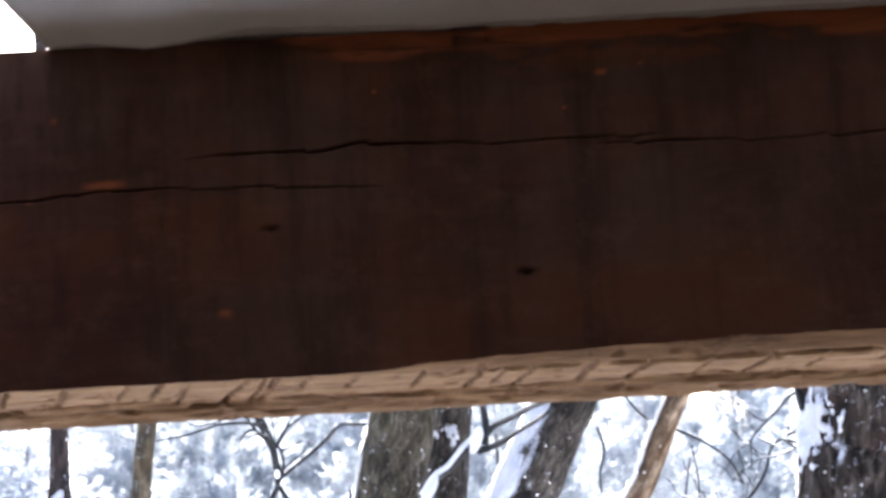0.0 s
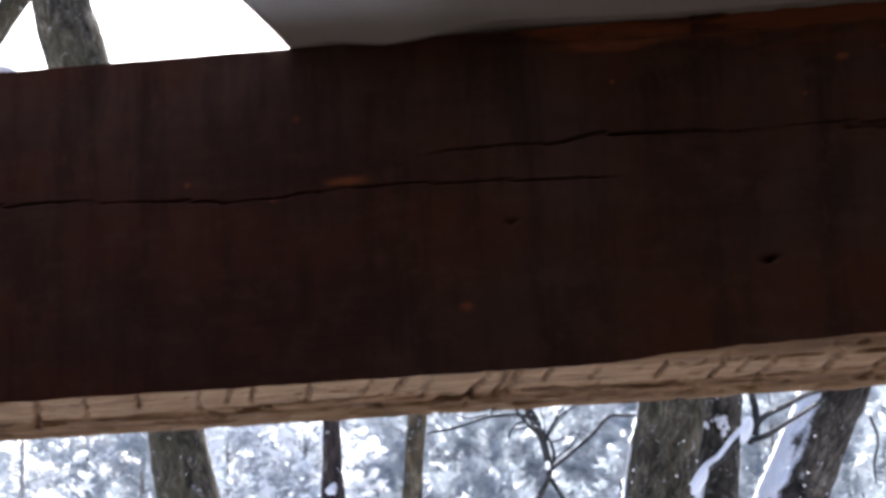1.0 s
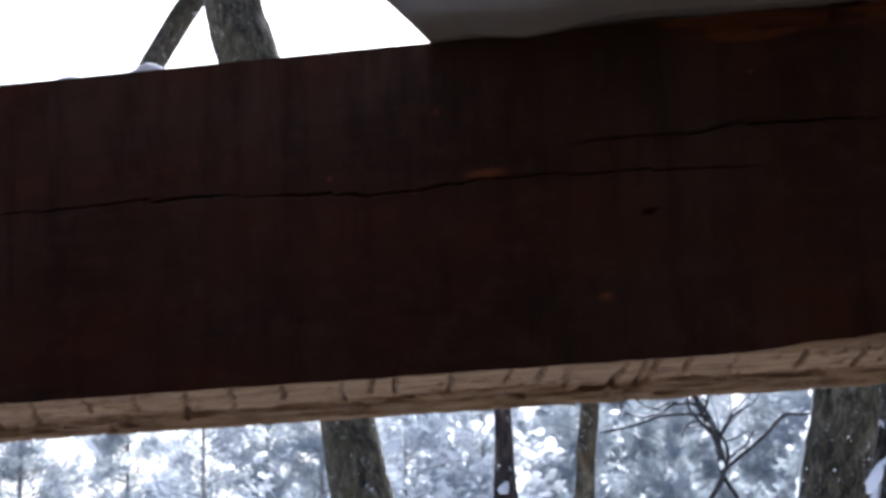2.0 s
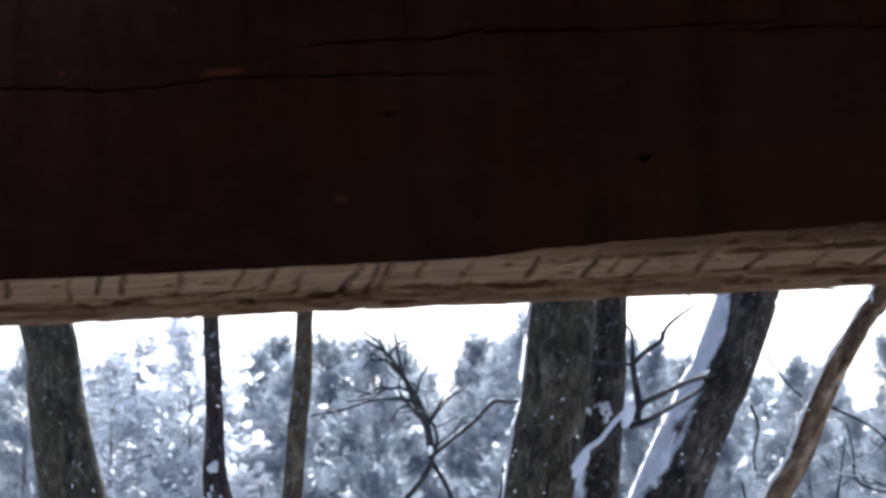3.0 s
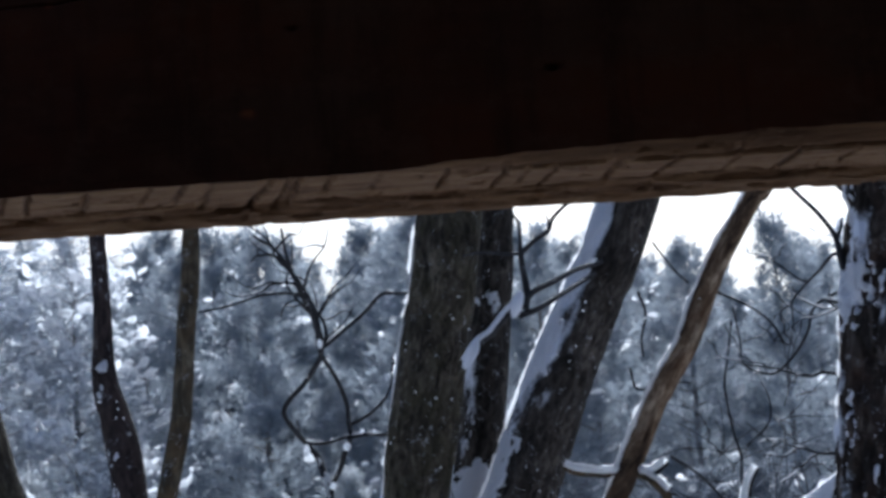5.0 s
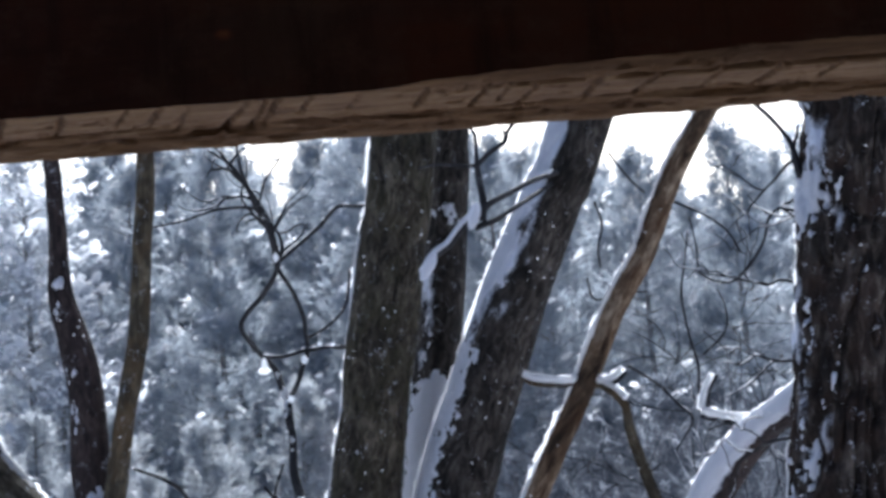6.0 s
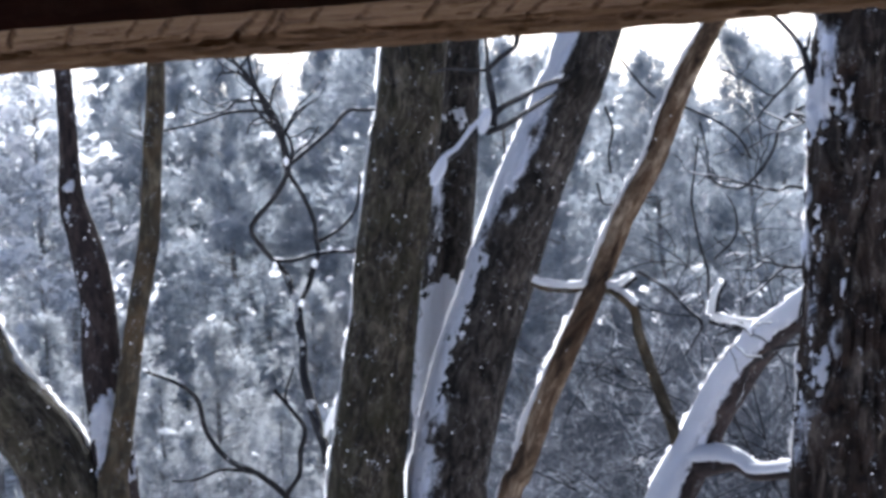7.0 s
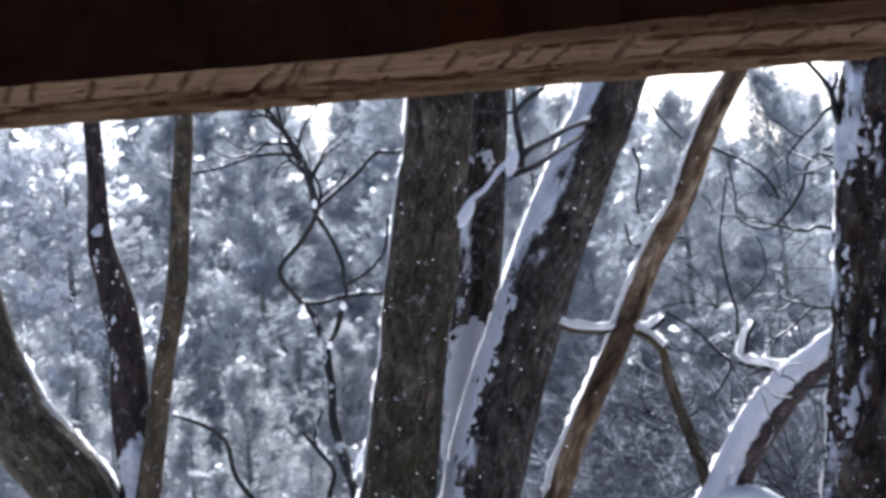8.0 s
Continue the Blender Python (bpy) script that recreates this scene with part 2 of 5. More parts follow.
STAINED = beam_material()
RAW = raw_wood_material()
SHEET = plain_material("grey_white_sheet", (0.60, 0.61, 0.63), (0.50, 0.505, 0.52), 7, 0.6)
PLANK = plain_material("brown_planks", (0.034, 0.018, 0.011), (0.06, 0.033, 0.02), 6, 0.7, 0.002, (1, 1, 6))
DECK = plain_material("deck_boards", (0.03, 0.022, 0.016), (0.05, 0.04, 0.03), 6, 0.8, 0.002, (1, 6, 1))


# ---- mesh helpers ----
def lattice(ix, iy, iz, seed):
    h = (ix * 374761393 + iy * 668265263 + iz * 1274126177 + seed * 974711).astype(np.int64) & 0xFFFFFFFF
    h = ((h ^ (h >> 13)) * 1274126177) & 0xFFFFFFFF
    h = ((h ^ (h >> 16)) * 2246822519) & 0xFFFFFFFF
    return ((h ^ (h >> 15)) & 0xFFFF) / 65535.0


def vnoise(p, seed=0):
    """Smooth noise of 0 to 1 at the points p, an array of three columns."""
    p = np.asarray(p, float)
    i = np.floor(p).astype(np.int64)
    f = p - i
    f = f * f * (3 - 2 * f)
    out = 0
    for dx in (0, 1):
        for dy in (0, 1):
            for dz in (0, 1):
                w = np.where(dx, f[..., 0], 1 - f[..., 0]) * np.where(dy, f[..., 1], 1 - f[..., 1]) * np.where(dz, f[..., 2], 1 - f[..., 2])
                out = out + w * lattice(i[..., 0] + dx, i[..., 1] + dy, i[..., 2] + dz, seed)
    return out


def fnoise(p, seed=0, octaves=3):
    p = np.asarray(p, float)
    out, amp, tot = 0, 1.0, 0
    for k in range(octaves):
        out, tot = out + amp * vnoise(p * 2 ** k, seed + k), tot + amp
        amp *= 0.5
    return out / tot


def mesh_from(name, verts, faces, mat, smooth=True):
    me = bpy.data.meshes.new(name)
    me.from_pydata([tuple(v) for v in np.asarray(verts, float).tolist()], [], faces)
    me.materials.append(mat)
    if smooth:
        me.polygons.foreach_set("use_smooth", [True] * len(me.polygons))
    me.update()
    return me


def part(name, verts, faces, mat, parent=None, label="", smooth=True):
    """One mesh object, under a thing or a part."""
    ob = new(name, mesh_from(name, verts, faces, mat, smooth))
    if parent:
        ob.parent = parent
    return tagged(ob, label)


def thing(name, label, category, group="", kind=""):
    return tagged(new(name), label, category, group, kind)


def grid_faces(rows, cols, wrap=False):
    r, c = np.meshgrid(np.arange(rows - 1), np.arange(cols if wrap else cols - 1), indexing="ij")
    c2 = (c + 1) % cols
    q = np.stack([r * cols + c, r * cols + c2, (r + 1) * cols + c2, (r + 1) * cols + c], -1)
    return q.reshape(-1, 4)


def spine(pts, step):
    """A smooth line through (x, y, z, radius) points, resampled."""
    p = np.array(pts, float)
    p = np.vstack([2 * p[0] - p[1], p, 2 * p[-1] - p[-2]])
    out = []
    for a, b, c, d in zip(p[:-3], p[1:-2], p[2:-1], p[3:]):
        n = max(2, int(np.linalg.norm(c[:3] - b[:3]) / step))
        u = np.arange(n)[:, None] / n
        out.append(0.5 * (2 * b + (c - a) * u + (2 * a - 5 * b + 4 * c - d) * u ** 2 + (3 * b - a - 3 * c + d) * u ** 3))
    out = np.vstack(out + [p[-2][None]])
    out[:, 3] = np.maximum(out[:, 3], 0.0015)
    return out


def frames_along(s):
    t = np.gradient(s[:, :3], axis=0)
    t /= np.linalg.norm(t, axis=1)[:, None] + 1e-9
    ref = np.array([0.05, -1.0, 0.03])
    n = ref - t * (t @ ref)[:, None]
    n /= np.linalg.norm(n, axis=1)[:, None] + 1e-9
    return t, n, np.cross(t, n)


def skin(s, sides, rough, furrow, seed, plates=(62.0, 13.0)):
    """Rings of points round a spine, with bark relief."""
    t, n, b = frames_along(s)
    a = np.linspace(0, 2 * np.pi, sides, endpoint=False)
    nrm = n[:, None] * np.cos(a)[None, :, None] + b[:, None] * np.sin(a)[None, :, None]
    length = np.concatenate([[0], np.cumsum(np.linalg.norm(np.diff(s[:, :3], axis=0), axis=1))])
    r = s[:, 3][:, None]
    q = np.stack([np.cos(a)[None] * r, np.sin(a)[None] * r, np.broadcast_to(length[:, None], (len(s), sides))], -1)
    rr = r * (1 + rough * (fnoise(q * np.array([9, 9, 4.0]), seed) - 0.5) * 2)
    if furrow:
        f = fnoise(q * np.array([plates[0], plates[0], plates[1]]), seed + 9, 2)
        rr = rr - furrow * np.clip(1 - np.abs(f - 0.5) * 9, 0, 1) + furrow * 0.8 * (fnoise(q * np.array([30, 30, 12.0]), seed + 4) - 0.5)
    return s[:, None, :3] + nrm * rr[..., None], nrm, q


def stem(name, pts, mat, parent, sides=20, step=0.03, rough=0.1, furrow=0.0, seed=0, label="", dust=None, plates=(62.0, 13.0)):
    """A stem; dust: the side where powder snow clings, how far round, and between which heights."""
    s = spine(pts, step)
    v, nrm, q = skin(s, sides, rough, furrow, seed, plates)
    n = len(s)
    verts = np.vstack([v.reshape(-1, 3), s[0, :3], s[-1, :3]])
    faces = [tuple(f) for f in grid_faces(n, sides, True).tolist()]
    faces += [(n * sides, (k + 1) % sides, k) for k in range(sides)]
    faces += [(n * sides + 1, (n - 1) * sides + k, (n - 1) * sides + (k + 1) % sides) for k in range(sides)]
    ob = part(name, verts, faces, mat, parent, label)
    run = np.vstack([q.reshape(-1, 3), [0, 0, q[0, 0, 2]], [0, 0, q[-1, 0, 2]]]) + 0.37 * (seed % 97)
    at = ob.data.attributes.new("along", 'FLOAT_VECTOR', 'POINT')
    at.data.foreach_set("vector", run.reshape(-1))
    if dust:
        way, cover, z0, z1 = dust
        m = (nrm @ (np.array(way, float) / np.linalg.norm(way)) - (1 - cover)) * 0.9 + 1.1 * (fnoise(q * np.array([13, 13, 7.0]), seed + 77) - 0.5)
        m = np.clip(0.06 + m, 0, 0.55) * np.clip((s[:, 2] - z0) / 0.15, 0, 1)[:, None] * np.clip((z1 - s[:, 2]) / 0.15, 0, 1)[:, None]
        at = ob.data.attributes.new("dust", 'FLOAT', 'POINT')
        at.data.foreach_set("value", np.concatenate([m.reshape(-1), [0, 0]]))
    return ob


def snow_on(pts, way, parent, cover=0.4, thick=0.012, ragged=0.5, sides=36, step=0.02, seed=0, rough=0.1, furrow=0.0, blotch=11.0, label="", span=None, tall=0.5, mat=None, plates=None, grown=None):
    """Snow that clings to one side of a stem, thinning out to a ragged edge."""
    s = spine(pts, step)
    v, nrm, q = skin(s, sides, rough, furrow, seed if grown is None else grown, plates) if plates else skin(s, sides, rough, furrow * 0.3, seed)
    d = np.array(way, float) / np.linalg.norm(way)
    m = nrm @ d - (1 - cover) + ragged * 1.7 * (fnoise(q * np.array([blotch, blotch, blotch * tall]), seed + 31, 3) - 0.5)
    m += 1.35 * ragged * (fnoise(q * np.array([80, 80, 45.0]), seed + 5, 3) - 0.5)
    if span is not None:
        m = m - 2.5 * (np.clip((span[0] + 0.25 - s[:, 2]) / 0.25, 0, 1) + np.clip((s[:, 2] - span[1] + 0.25) / 0.25, 0, 1))[:, None]
    th = np.clip(m * 4, -0.4, 1) * thick
    th = np.where(th > 0, np.sqrt(np.maximum(th, 0) * thick), th) + 0.35 * thick * (fnoise(q * 18, seed + 2) - 0.5) * (m > 0.1)
    out = (v + nrm * th[..., None]).reshape(-1, 3)
    f = grid_faces(len(s), sides, True)
    keep = (m.reshape(-1)[f] > 0).sum(1) >= 1
    f = f[keep]
    if not len(f):
        return None
    used, inv = np.unique(f, return_inverse=True)
    return tagged(part("snow", out[used], [tuple(r) for r in inv.reshape(f.shape).tolist()], mat or (SNOW if s[:, 3].max() > 0.035 else PAD), parent, label), kind="stuff")


def fringe(pts, way, parent, width, seed, span, share=0.7):
    """A ragged fringe of rime that stands out from the edge of a stem."""
    s = spine(pts, 0.006)
    s = s[(s[:, 2] > span[0]) & (s[:, 2] < span[1])]
    t = np.gradient(s[:, :3], axis=0)
    t /= np.linalg.norm(t, axis=1)[:, None] + 1e-9
    d = np.array(way, float)
    n = d - t * (t @ d)[:, None]
    n /= np.linalg.norm(n, axis=1)[:, None]
    side = np.cross(t, n)
    run = np.cumsum(np.full(len(s), 0.006))
    q = np.stack([run, run * 0, run * 0], -1)
    tall = width * np.clip((fnoise(q * 9, seed) - 0.68 + 0.55 * share) * 5, 0, 1) * (0.45 + 1.0 * fnoise(q * 55, seed + 1))
    cols = [s[:, :3] + n * (s[:, 3] * 0.97 + tall * u)[:, None] + side * (0.35 * tall * (fnoise(q * 70 + u * 9, seed + 2) - 0.5) * u)[:, None] for u in (0.0, 0.4, 0.75, 1.0)]
    f = grid_faces(len(s), 4)
    v = np.stack(cols, 1).reshape(-1, 3)
    f = f[(tall[f[:, 0] // 4] > 0.001)]
    return tagged(part("rime", v, f.tolist(), PAD, parent, "ragged fringe of sunlit rime"), kind="stuff")


def clot(parent, x, y, z, wide, tall, seed, lean=0.0, mat=None):
    """A rounded clot of snow that sits on a twig."""
    n = 7
    pts = [(x + lean * (k / (n - 1) - 0.5), y, z + tall * (k / (n - 1) - 0.5), max(0.002, wide * math.sin(math.pi * (0.04 + 0.92 * k / (n - 1))) ** 0.6)) for k in range(n)]
    return stem("snow", pts, mat or PAD, parent, 14, 0.006, 0.35, 0, seed)


def box(x0, x1, y0, y1, z0, z1):
    v = [(x, y, z) for z in (z0, z1) for y in (y0, y1) for x in (x0, x1)]
    f = [(0, 2, 3, 1), (4, 5, 7, 6), (0, 1, 5, 4), (2, 6, 7, 3), (0, 4, 6, 2), (1, 3, 7, 5)]
    return v, f


# ---- ground ----
gx = np.concatenate([np.linspace(-900, -30, 14)[:-1], np.linspace(-30, 30, 61), np.linspace(30, 900, 14)[1:]])
gy = np.concatenate([np.linspace(-900, -12, 12)[:-1], np.linspace(-12, 60, 73), np.linspace(60, 1500, 16)[1:]])
GX, GY = np.meshgrid(gx, gy)
gp = np.stack([GX, GY, GX * 0], -1)
near = np.clip((np.hypot(GX - 0.4, GY + 1.1) - 3.2) / 4, 0, 1)
GZ = -0.02 + near * (0.5 * (fnoise(gp * 0.12, 3) - 0.5) + 0.12 * (fnoise(gp * 0.8, 7) - 0.5))
ground = part("ground", np.stack([GX, GY, GZ], -1).reshape(-1, 3), grid_faces(len(gy), len(gx)).tolist(), SNOW)
tagged(ground, "snow-covered ground of the wood", "ground", kind="structure")


def ground_z(x, y):
    near = min(max((math.hypot(x - 0.4, y + 1.1) - 3.2) / 4, 0), 1)
    p = np.array([[x, y, 0.0]])
    return float(-0.02 + near * (0.5 * (fnoise(p * 0.12, 3) - 0.5) + 0.12 * (fnoise(p * 0.8, 7) - 0.5))[0])


# ---- shelter: beam, roof sheet, unseen walls that hold back light ----
CRACK_LOW = [(-0.2015, 0.1150), (-0.1685, 0.1118), (-0.147, 0.112), (-0.1389, 0.1087), (-0.1027, 0.1095), (-0.0699, 0.1136), (-0.0373, 0.1127), (-0.0049, 0.1117), (0.0275, 0.1101), (0.0917, 0.1068)]
CRACK_HIGH = [(-0.0271, 0.1288), (-0.0042, 0.1312), (0.0283, 0.1305), (0.0607, 0.1305), (0.0771, 0.1337), (0.1093, 0.1324), (0.1508, 0.1294), (0.2052, 0.1301), (0.2529, 0.1293)]
CRACK_SIDE = [(0.2144, 0.1247), (0.2526, 0.1259), (0.3054, 0.1231), (0.40, 0.124)]
CRACK_LEFT = [(-0.45, 0.118), (-0.33, 0.1165), (-0.26, 0.1175), (-0.195, 0.1145)]
EDGE = [(-0.6, 0.0), (0.075, 0.0005), (0.105, 0.0030), (0.149, 0.0054), (0.2425, 0.0083), (0.2946, 0.0093), (0.7, 0.0095)]
SAW_MARKS = [-0.555, -0.52, -0.48, -0.45, -0.41, -0.375, -0.345, -0.312, -0.281, -0.2495, -0.222, -0.191, -0.156, -0.137, -0.123, -0.090, -0.055, -0.0365, -0.0215, 0.0115, 0.021, 0.029, 0.0465, 0.073, 0.111, 0.1455, 0.158, 0.175, 0.209, 0.241, 0.275, 0.3085, 0.341, 0.378, 0.41, 0.45]
BEAM_H, BEAM_W = 0.2, 0.11


def lower_edge(x):
    e = np.interp(x, [p[0] for p in EDGE], [p[1] for p in EDGE])
    return e + 0.0014 * (fnoise(np.stack([x * 60, x * 0, x * 0], -1), 5) - 0.5)


def build_beam():
    beam = thing("beam", "dark brown stained wooden beam with cracks and raw sawn underside", "beam")
    xs = np.arange(-0.62, 0.7201, 0.003)
    u = np.concatenate([np.arange(0, 0.24, 0.0065), np.arange(0.24, 0.30, 0.0022), np.arange(0.30, 0.40, 0.0065), np.arange(0.40, 0.46, 0.0022), np.arange(0.46, 0.52, 0.0065), np.arange(0.52, 0.70, 0.0016), np.arange(0.70, 0.93, 0.0065), np.linspace(0.93, 1, 16)])
    rows = len(u)
    le = lower_edge(xs)
    X = np.broadcast_to(xs, (rows, len(xs)))
    Z = le[None] + (BEAM_H - le[None]) * u[:, None]
    p = np.stack([X, X * 0, Z], -1)
    Y = 0.0022 * (fnoise(p * np.array([14, 1, 22]), 2) - 0.5) + 0.0004 * (fnoise(p * np.array([60, 1, 160]), 4) - 0.5)
    depth = np.zeros_like(X)
    for k, (line, w0) in enumerate(((CRACK_LOW, 0.00042), (CRACK_HIGH, 0.00052), (CRACK_SIDE, 0.00045), (CRACK_LEFT, 0.00036))):
        lx = [q[0] for q in line]
        c = np.interp(X, lx, [q[1] for q in line]) + 0.0016 * (fnoise(p * np.array([90, 1, 0]), 20 + k) - 0.5)
        step = X / 0.062 + 0.8 * fnoise(p * np.array([22, 1, 0]), 24 + k)
        seg = step - np.floor(step)
        c = c + 0.0018 * (seg - 0.5)
        w = w0 * (0.45 + 1.1 * fnoise(p * np.array([45, 1, 0]), 30 + k))
        ends = (0.35 + 0.65 * (fnoise(p * np.array([38, 1, 0]), 60 + k) > 0.40)) * (0.25 + 0.75 * np.clip(seg / 0.1, 0, 1) * np.clip((1 - seg) / 0.1, 0, 1)) * np.clip((X - lx[0]) / 0.02, 0, 1) * np.clip((lx[-1] - X) / 0.03, 0, 1)
        depth = np.maximum(depth, 0.0065 * ends * np.exp(-((Z - c) / (w + 1e-6)) ** 2))
    for hx, hz, hw in ((0.1695, 0.0535, 0.0026), (0.0264, 0.0861, 0.0014)):
        depth = np.maximum(depth, 0.012 * np.clip(1.5 * np.exp(-((X - hx) / hw) ** 2 - ((Z - hz - 0.08 * (X - hx)) / 0.0014) ** 2), 0, 1))
    # the upper arris is chipped along the sheet
    chip = np.clip((Z - 0.192) / 0.008, 0, 1) * np.clip((X - 0.0) / 0.06, 0, 1)
    depth = depth + 0.012 * chip * np.clip(fnoise(p * np.array([25, 1, 60]), 8) - 0.3, 0, 1)
    wear_shade = np.zeros_like(X)
    for sx, sz, sw, sh, a in ((-0.0005, 0.0379, 0.0045, 0.003, 1.0), (-0.0666, 0.1165, 0.014, 0.0035, 0.9), (0.0884, 0.1635, 0.0015, 0.0015, 1.2), (0.2178, 0.168, 0.004, 0.0022, 1.1),
                              (-0.096, 0.1566, 0.003, 0.004, 0.6), (-0.16, 0.1215, 0.002, 0.002, 1.0), (0.24, 0.172, 0.0015, 0.0012, 1.2), (0.196, 0.148, 0.001, 0.001, 1.2), (-0.11, 0.1085, 0.004, 0.002, 0.7)):
        wear_shade = np.maximum(wear_shade, a * np.exp(-((X - sx) / sw) ** 2 - ((Z - sz) / sh) ** 2))
    wear_shade = wear_shade * (0.5 + 1.0 * fnoise(p * np.array([200, 1, 300]), 12))
    band = np.clip((Z - 0.181 + 0.016 * (fnoise(p * np.array([12, 1, 30]), 14) - 0.5)) / 0.006, 0, 1) * np.clip((X - 0.02) / 0.05, 0, 1)
    wear_shade = np.maximum(wear_shade, band * 3.4 * np.clip(fnoise(p * np.array([22, 1, 110]), 15, 4) - 0.28, 0, 1))
    flake = np.clip((Z - 0.1895 + 0.011 * (fnoise(p * np.array([17, 1, 0]), 19, 4) - 0.45)) / 0.0015, 0, 1) * np.clip((X - 0.03) / 0.04, 0, 1) * (fnoise(p * np.array([9, 1, 0]), 13) > 0.34)
    depth = depth + 0.0025 * flake * (0.5 + fnoise(p * np.array([50, 1, 150]), 11))
    wear_shade = np.maximum(wear_shade, flake * (0.30 + 0.85 * fnoise(p * np.array([45, 1, 160]), 10, 4)))
    blot = np.clip((fnoise(p * np.array([34, 1, 85]), 16, 4) - 0.50) * 8, 0, 1) * np.clip((Z - 0.150) / 0.03, 0, 1) * np.clip((X - 0.08) / 0.08, 0, 1)
    streak = np.exp(-((X - 0.004 - 0.012 * (fnoise(p * np.array([0, 1, 40]), 17) - 0.5)) / 0.006) ** 2) * (fnoise(p * np.array([90, 1, 50]), 18) - 0.15)
    wear_shade = np.maximum(wear_shade, np.maximum(0.42 * blot, 0.5 * streak * (Z > 0.03)))
    verts = np.stack([X, Y + depth, Z + Z0], -1).reshape(-1, 3)
    faces = grid_faces(rows, len(xs)).tolist()
    body = part("body", verts, faces, STAINED, beam)
    at = body.data.attributes.new("wear_shade", 'FLOAT', 'POINT')
    at.data.foreach_set("value", wear_shade.reshape(-1))
    # the rest of the timber: its two plain ends and its inside block, top and back
    for x0, x1 in ((-2.4, -0.62), (0.72, 3.1)):
        part("length", *box(x0, x1, 0, BEAM_W, Z0, Z0 + BEAM_H), STAINED, beam, smooth=False)
    part("core", *box(-0.62, 0.72, 0.014, BEAM_W - 0.001, Z0 + 0.006, Z0 + BEAM_H - 0.0005), STAINED, beam, smooth=False)
    # the underside: saw marks on the nearer half, torn fibres on the farther
    xs = np.concatenate([np.arange(-0.62, -0.43, 0.004), np.arange(-0.43, 0.47, 0.0008), np.arange(0.47, 0.7201, 0.004)])
    ys = np.concatenate([np.linspace(0, 0.014, 15), np.linspace(0.015, BEAM_W - 0.018, 84)])
    X, Y = np.meshgrid(xs, ys)
    p = np.stack([X, Y, X * 0], -1)
    edge = lower_edge(X)
    bevel = 0.004 + 0.010 * np.clip(edge / 0.006, 0, 1)
    v = np.clip(Y / bevel, 0, 1) ** 0.85
    Z = edge * (1 - v)
    rng = random.Random(4)
    groove = np.zeros_like(X)
    reach = 0.056 + 0.016 * (fnoise(p * np.array([16, 0, 0]), 40) - 0.5) + 0.003 * (fnoise(p * np.array([120, 0, 0]), 42) - 0.5)
    for k, mx in enumerate(SAW_MARKS):
        slant = 0.27 + rng.uniform(-0.05, 0.05)
        g0 = mx - slant * Y + 0.003 * (fnoise(p * np.array([0, 110, 0]), 50 + k) - 0.5)
        wd = rng.uniform(0.0013, 0.0021)
        a = rng.uniform(0.0024, 0.0046)
        fade = np.clip((reach * rng.uniform(0.75, 1.45) - Y) / 0.006, 0, 1) * np.clip((Y - bevel + 0.003) / 0.003, 0, 1) * (0.35 + 0.9 * fnoise(p * np.array([0, 60, 0]), 90 + k))
        # steep on one flank, running out on the other
        off = (X - g0) / wd
        groove = np.maximum(groove, a * fade * np.exp(-np.where(off > 0, off * 1.5, off * 0.7) ** 2))
    Z = Z + groove + 0.0012 * (fnoise(p * np.array([110, 240, 0]), 44, 4) - 0.5) + 0.0012 * (fnoise(p * np.array([24, 40, 0]), 43) - 0.5)
    back = np.clip((Y - reach) / 0.004, 0, 1)
    seam = np.exp(-((Y - reach) / 0.0011) ** 2) * np.clip(fnoise(p * np.array([26, 0, 0]), 82) * 4 - 1.1, 0.1, 1) * np.interp(X, [-0.1, 0.1], [1.0, 0.6])
    rim = np.clip((BEAM_W - 0.020 - Y) / 0.012, 0, 1)
    chips = rim * np.clip((fnoise(p * np.array([46, 150, 0]), 84, 4) - 0.52) * 9, 0, 1)
    Z = Z + 0.004 * seam + back * (0.006 * (0.25 + 0.75 * rim) * (fnoise(p * np.array([24, 190, 0]), 45) - 0.45) + 0.0025 * chips) - 0.005 * np.clip((Y - 0.06) / 0.035, 0, 1)
    split = np.interp(X, [0.10, 0.14, 0.42, 0.50], [0, 1, 1, 0]) * np.exp(-((Y - bevel - 0.001 - 0.004 * (fnoise(p * np.array([50, 0, 0]), 46) - 0.5)) / 0.0026) ** 2)
    split = split * np.clip(fnoise(p * np.array([35, 0, 0]), 47) * 5 - 1.1, 0, 1)
    Z = Z + 0.006 * split
    pits = np.clip((fnoise(p * np.array([120, 170, 0]), 81, 3) - 0.64) * 9, 0, 1) * (fnoise(p * np.array([14, 20, 0]), 83) > 0.45)
    Z = Z + 0.0012 * pits
    # torn back is browner; grooves, split, seam and pits get shade as darker colour
    wear_shade = np.clip(back * (0.02 + 0.40 * fnoise(p * np.array([30, 180, 0]), 48) + 0.28 * chips) + 0.8 * groove / 0.0034 + 0.9 * split + 0.8 * seam, 0, 1)
    wear_shade = np.maximum(wear_shade, 0.3 * pits)
    wear_shade = np.maximum(wear_shade, 0.5 * (v < 1) * np.clip(edge / 0.003, 0, 1))
    knot = np.exp(-((X - 0.022) / 0.014) ** 2 - ((Y - 0.03) / 0.022) ** 2)
    wear_shade = np.maximum(wear_shade, 0.75 * knot * (fnoise(p * np.array([220, 220, 0]), 49) > 0.5))
    Z = Z + 0.003 * knot * (fnoise(p * np.array([160, 160, 0]), 86) - 0.3)
    Y2 = Y + 0.004 * (fnoise(p * np.array([26, 0, 0]), 41) - 0.5) * np.clip((Y - 0.08) / 0.015, 0, 1)
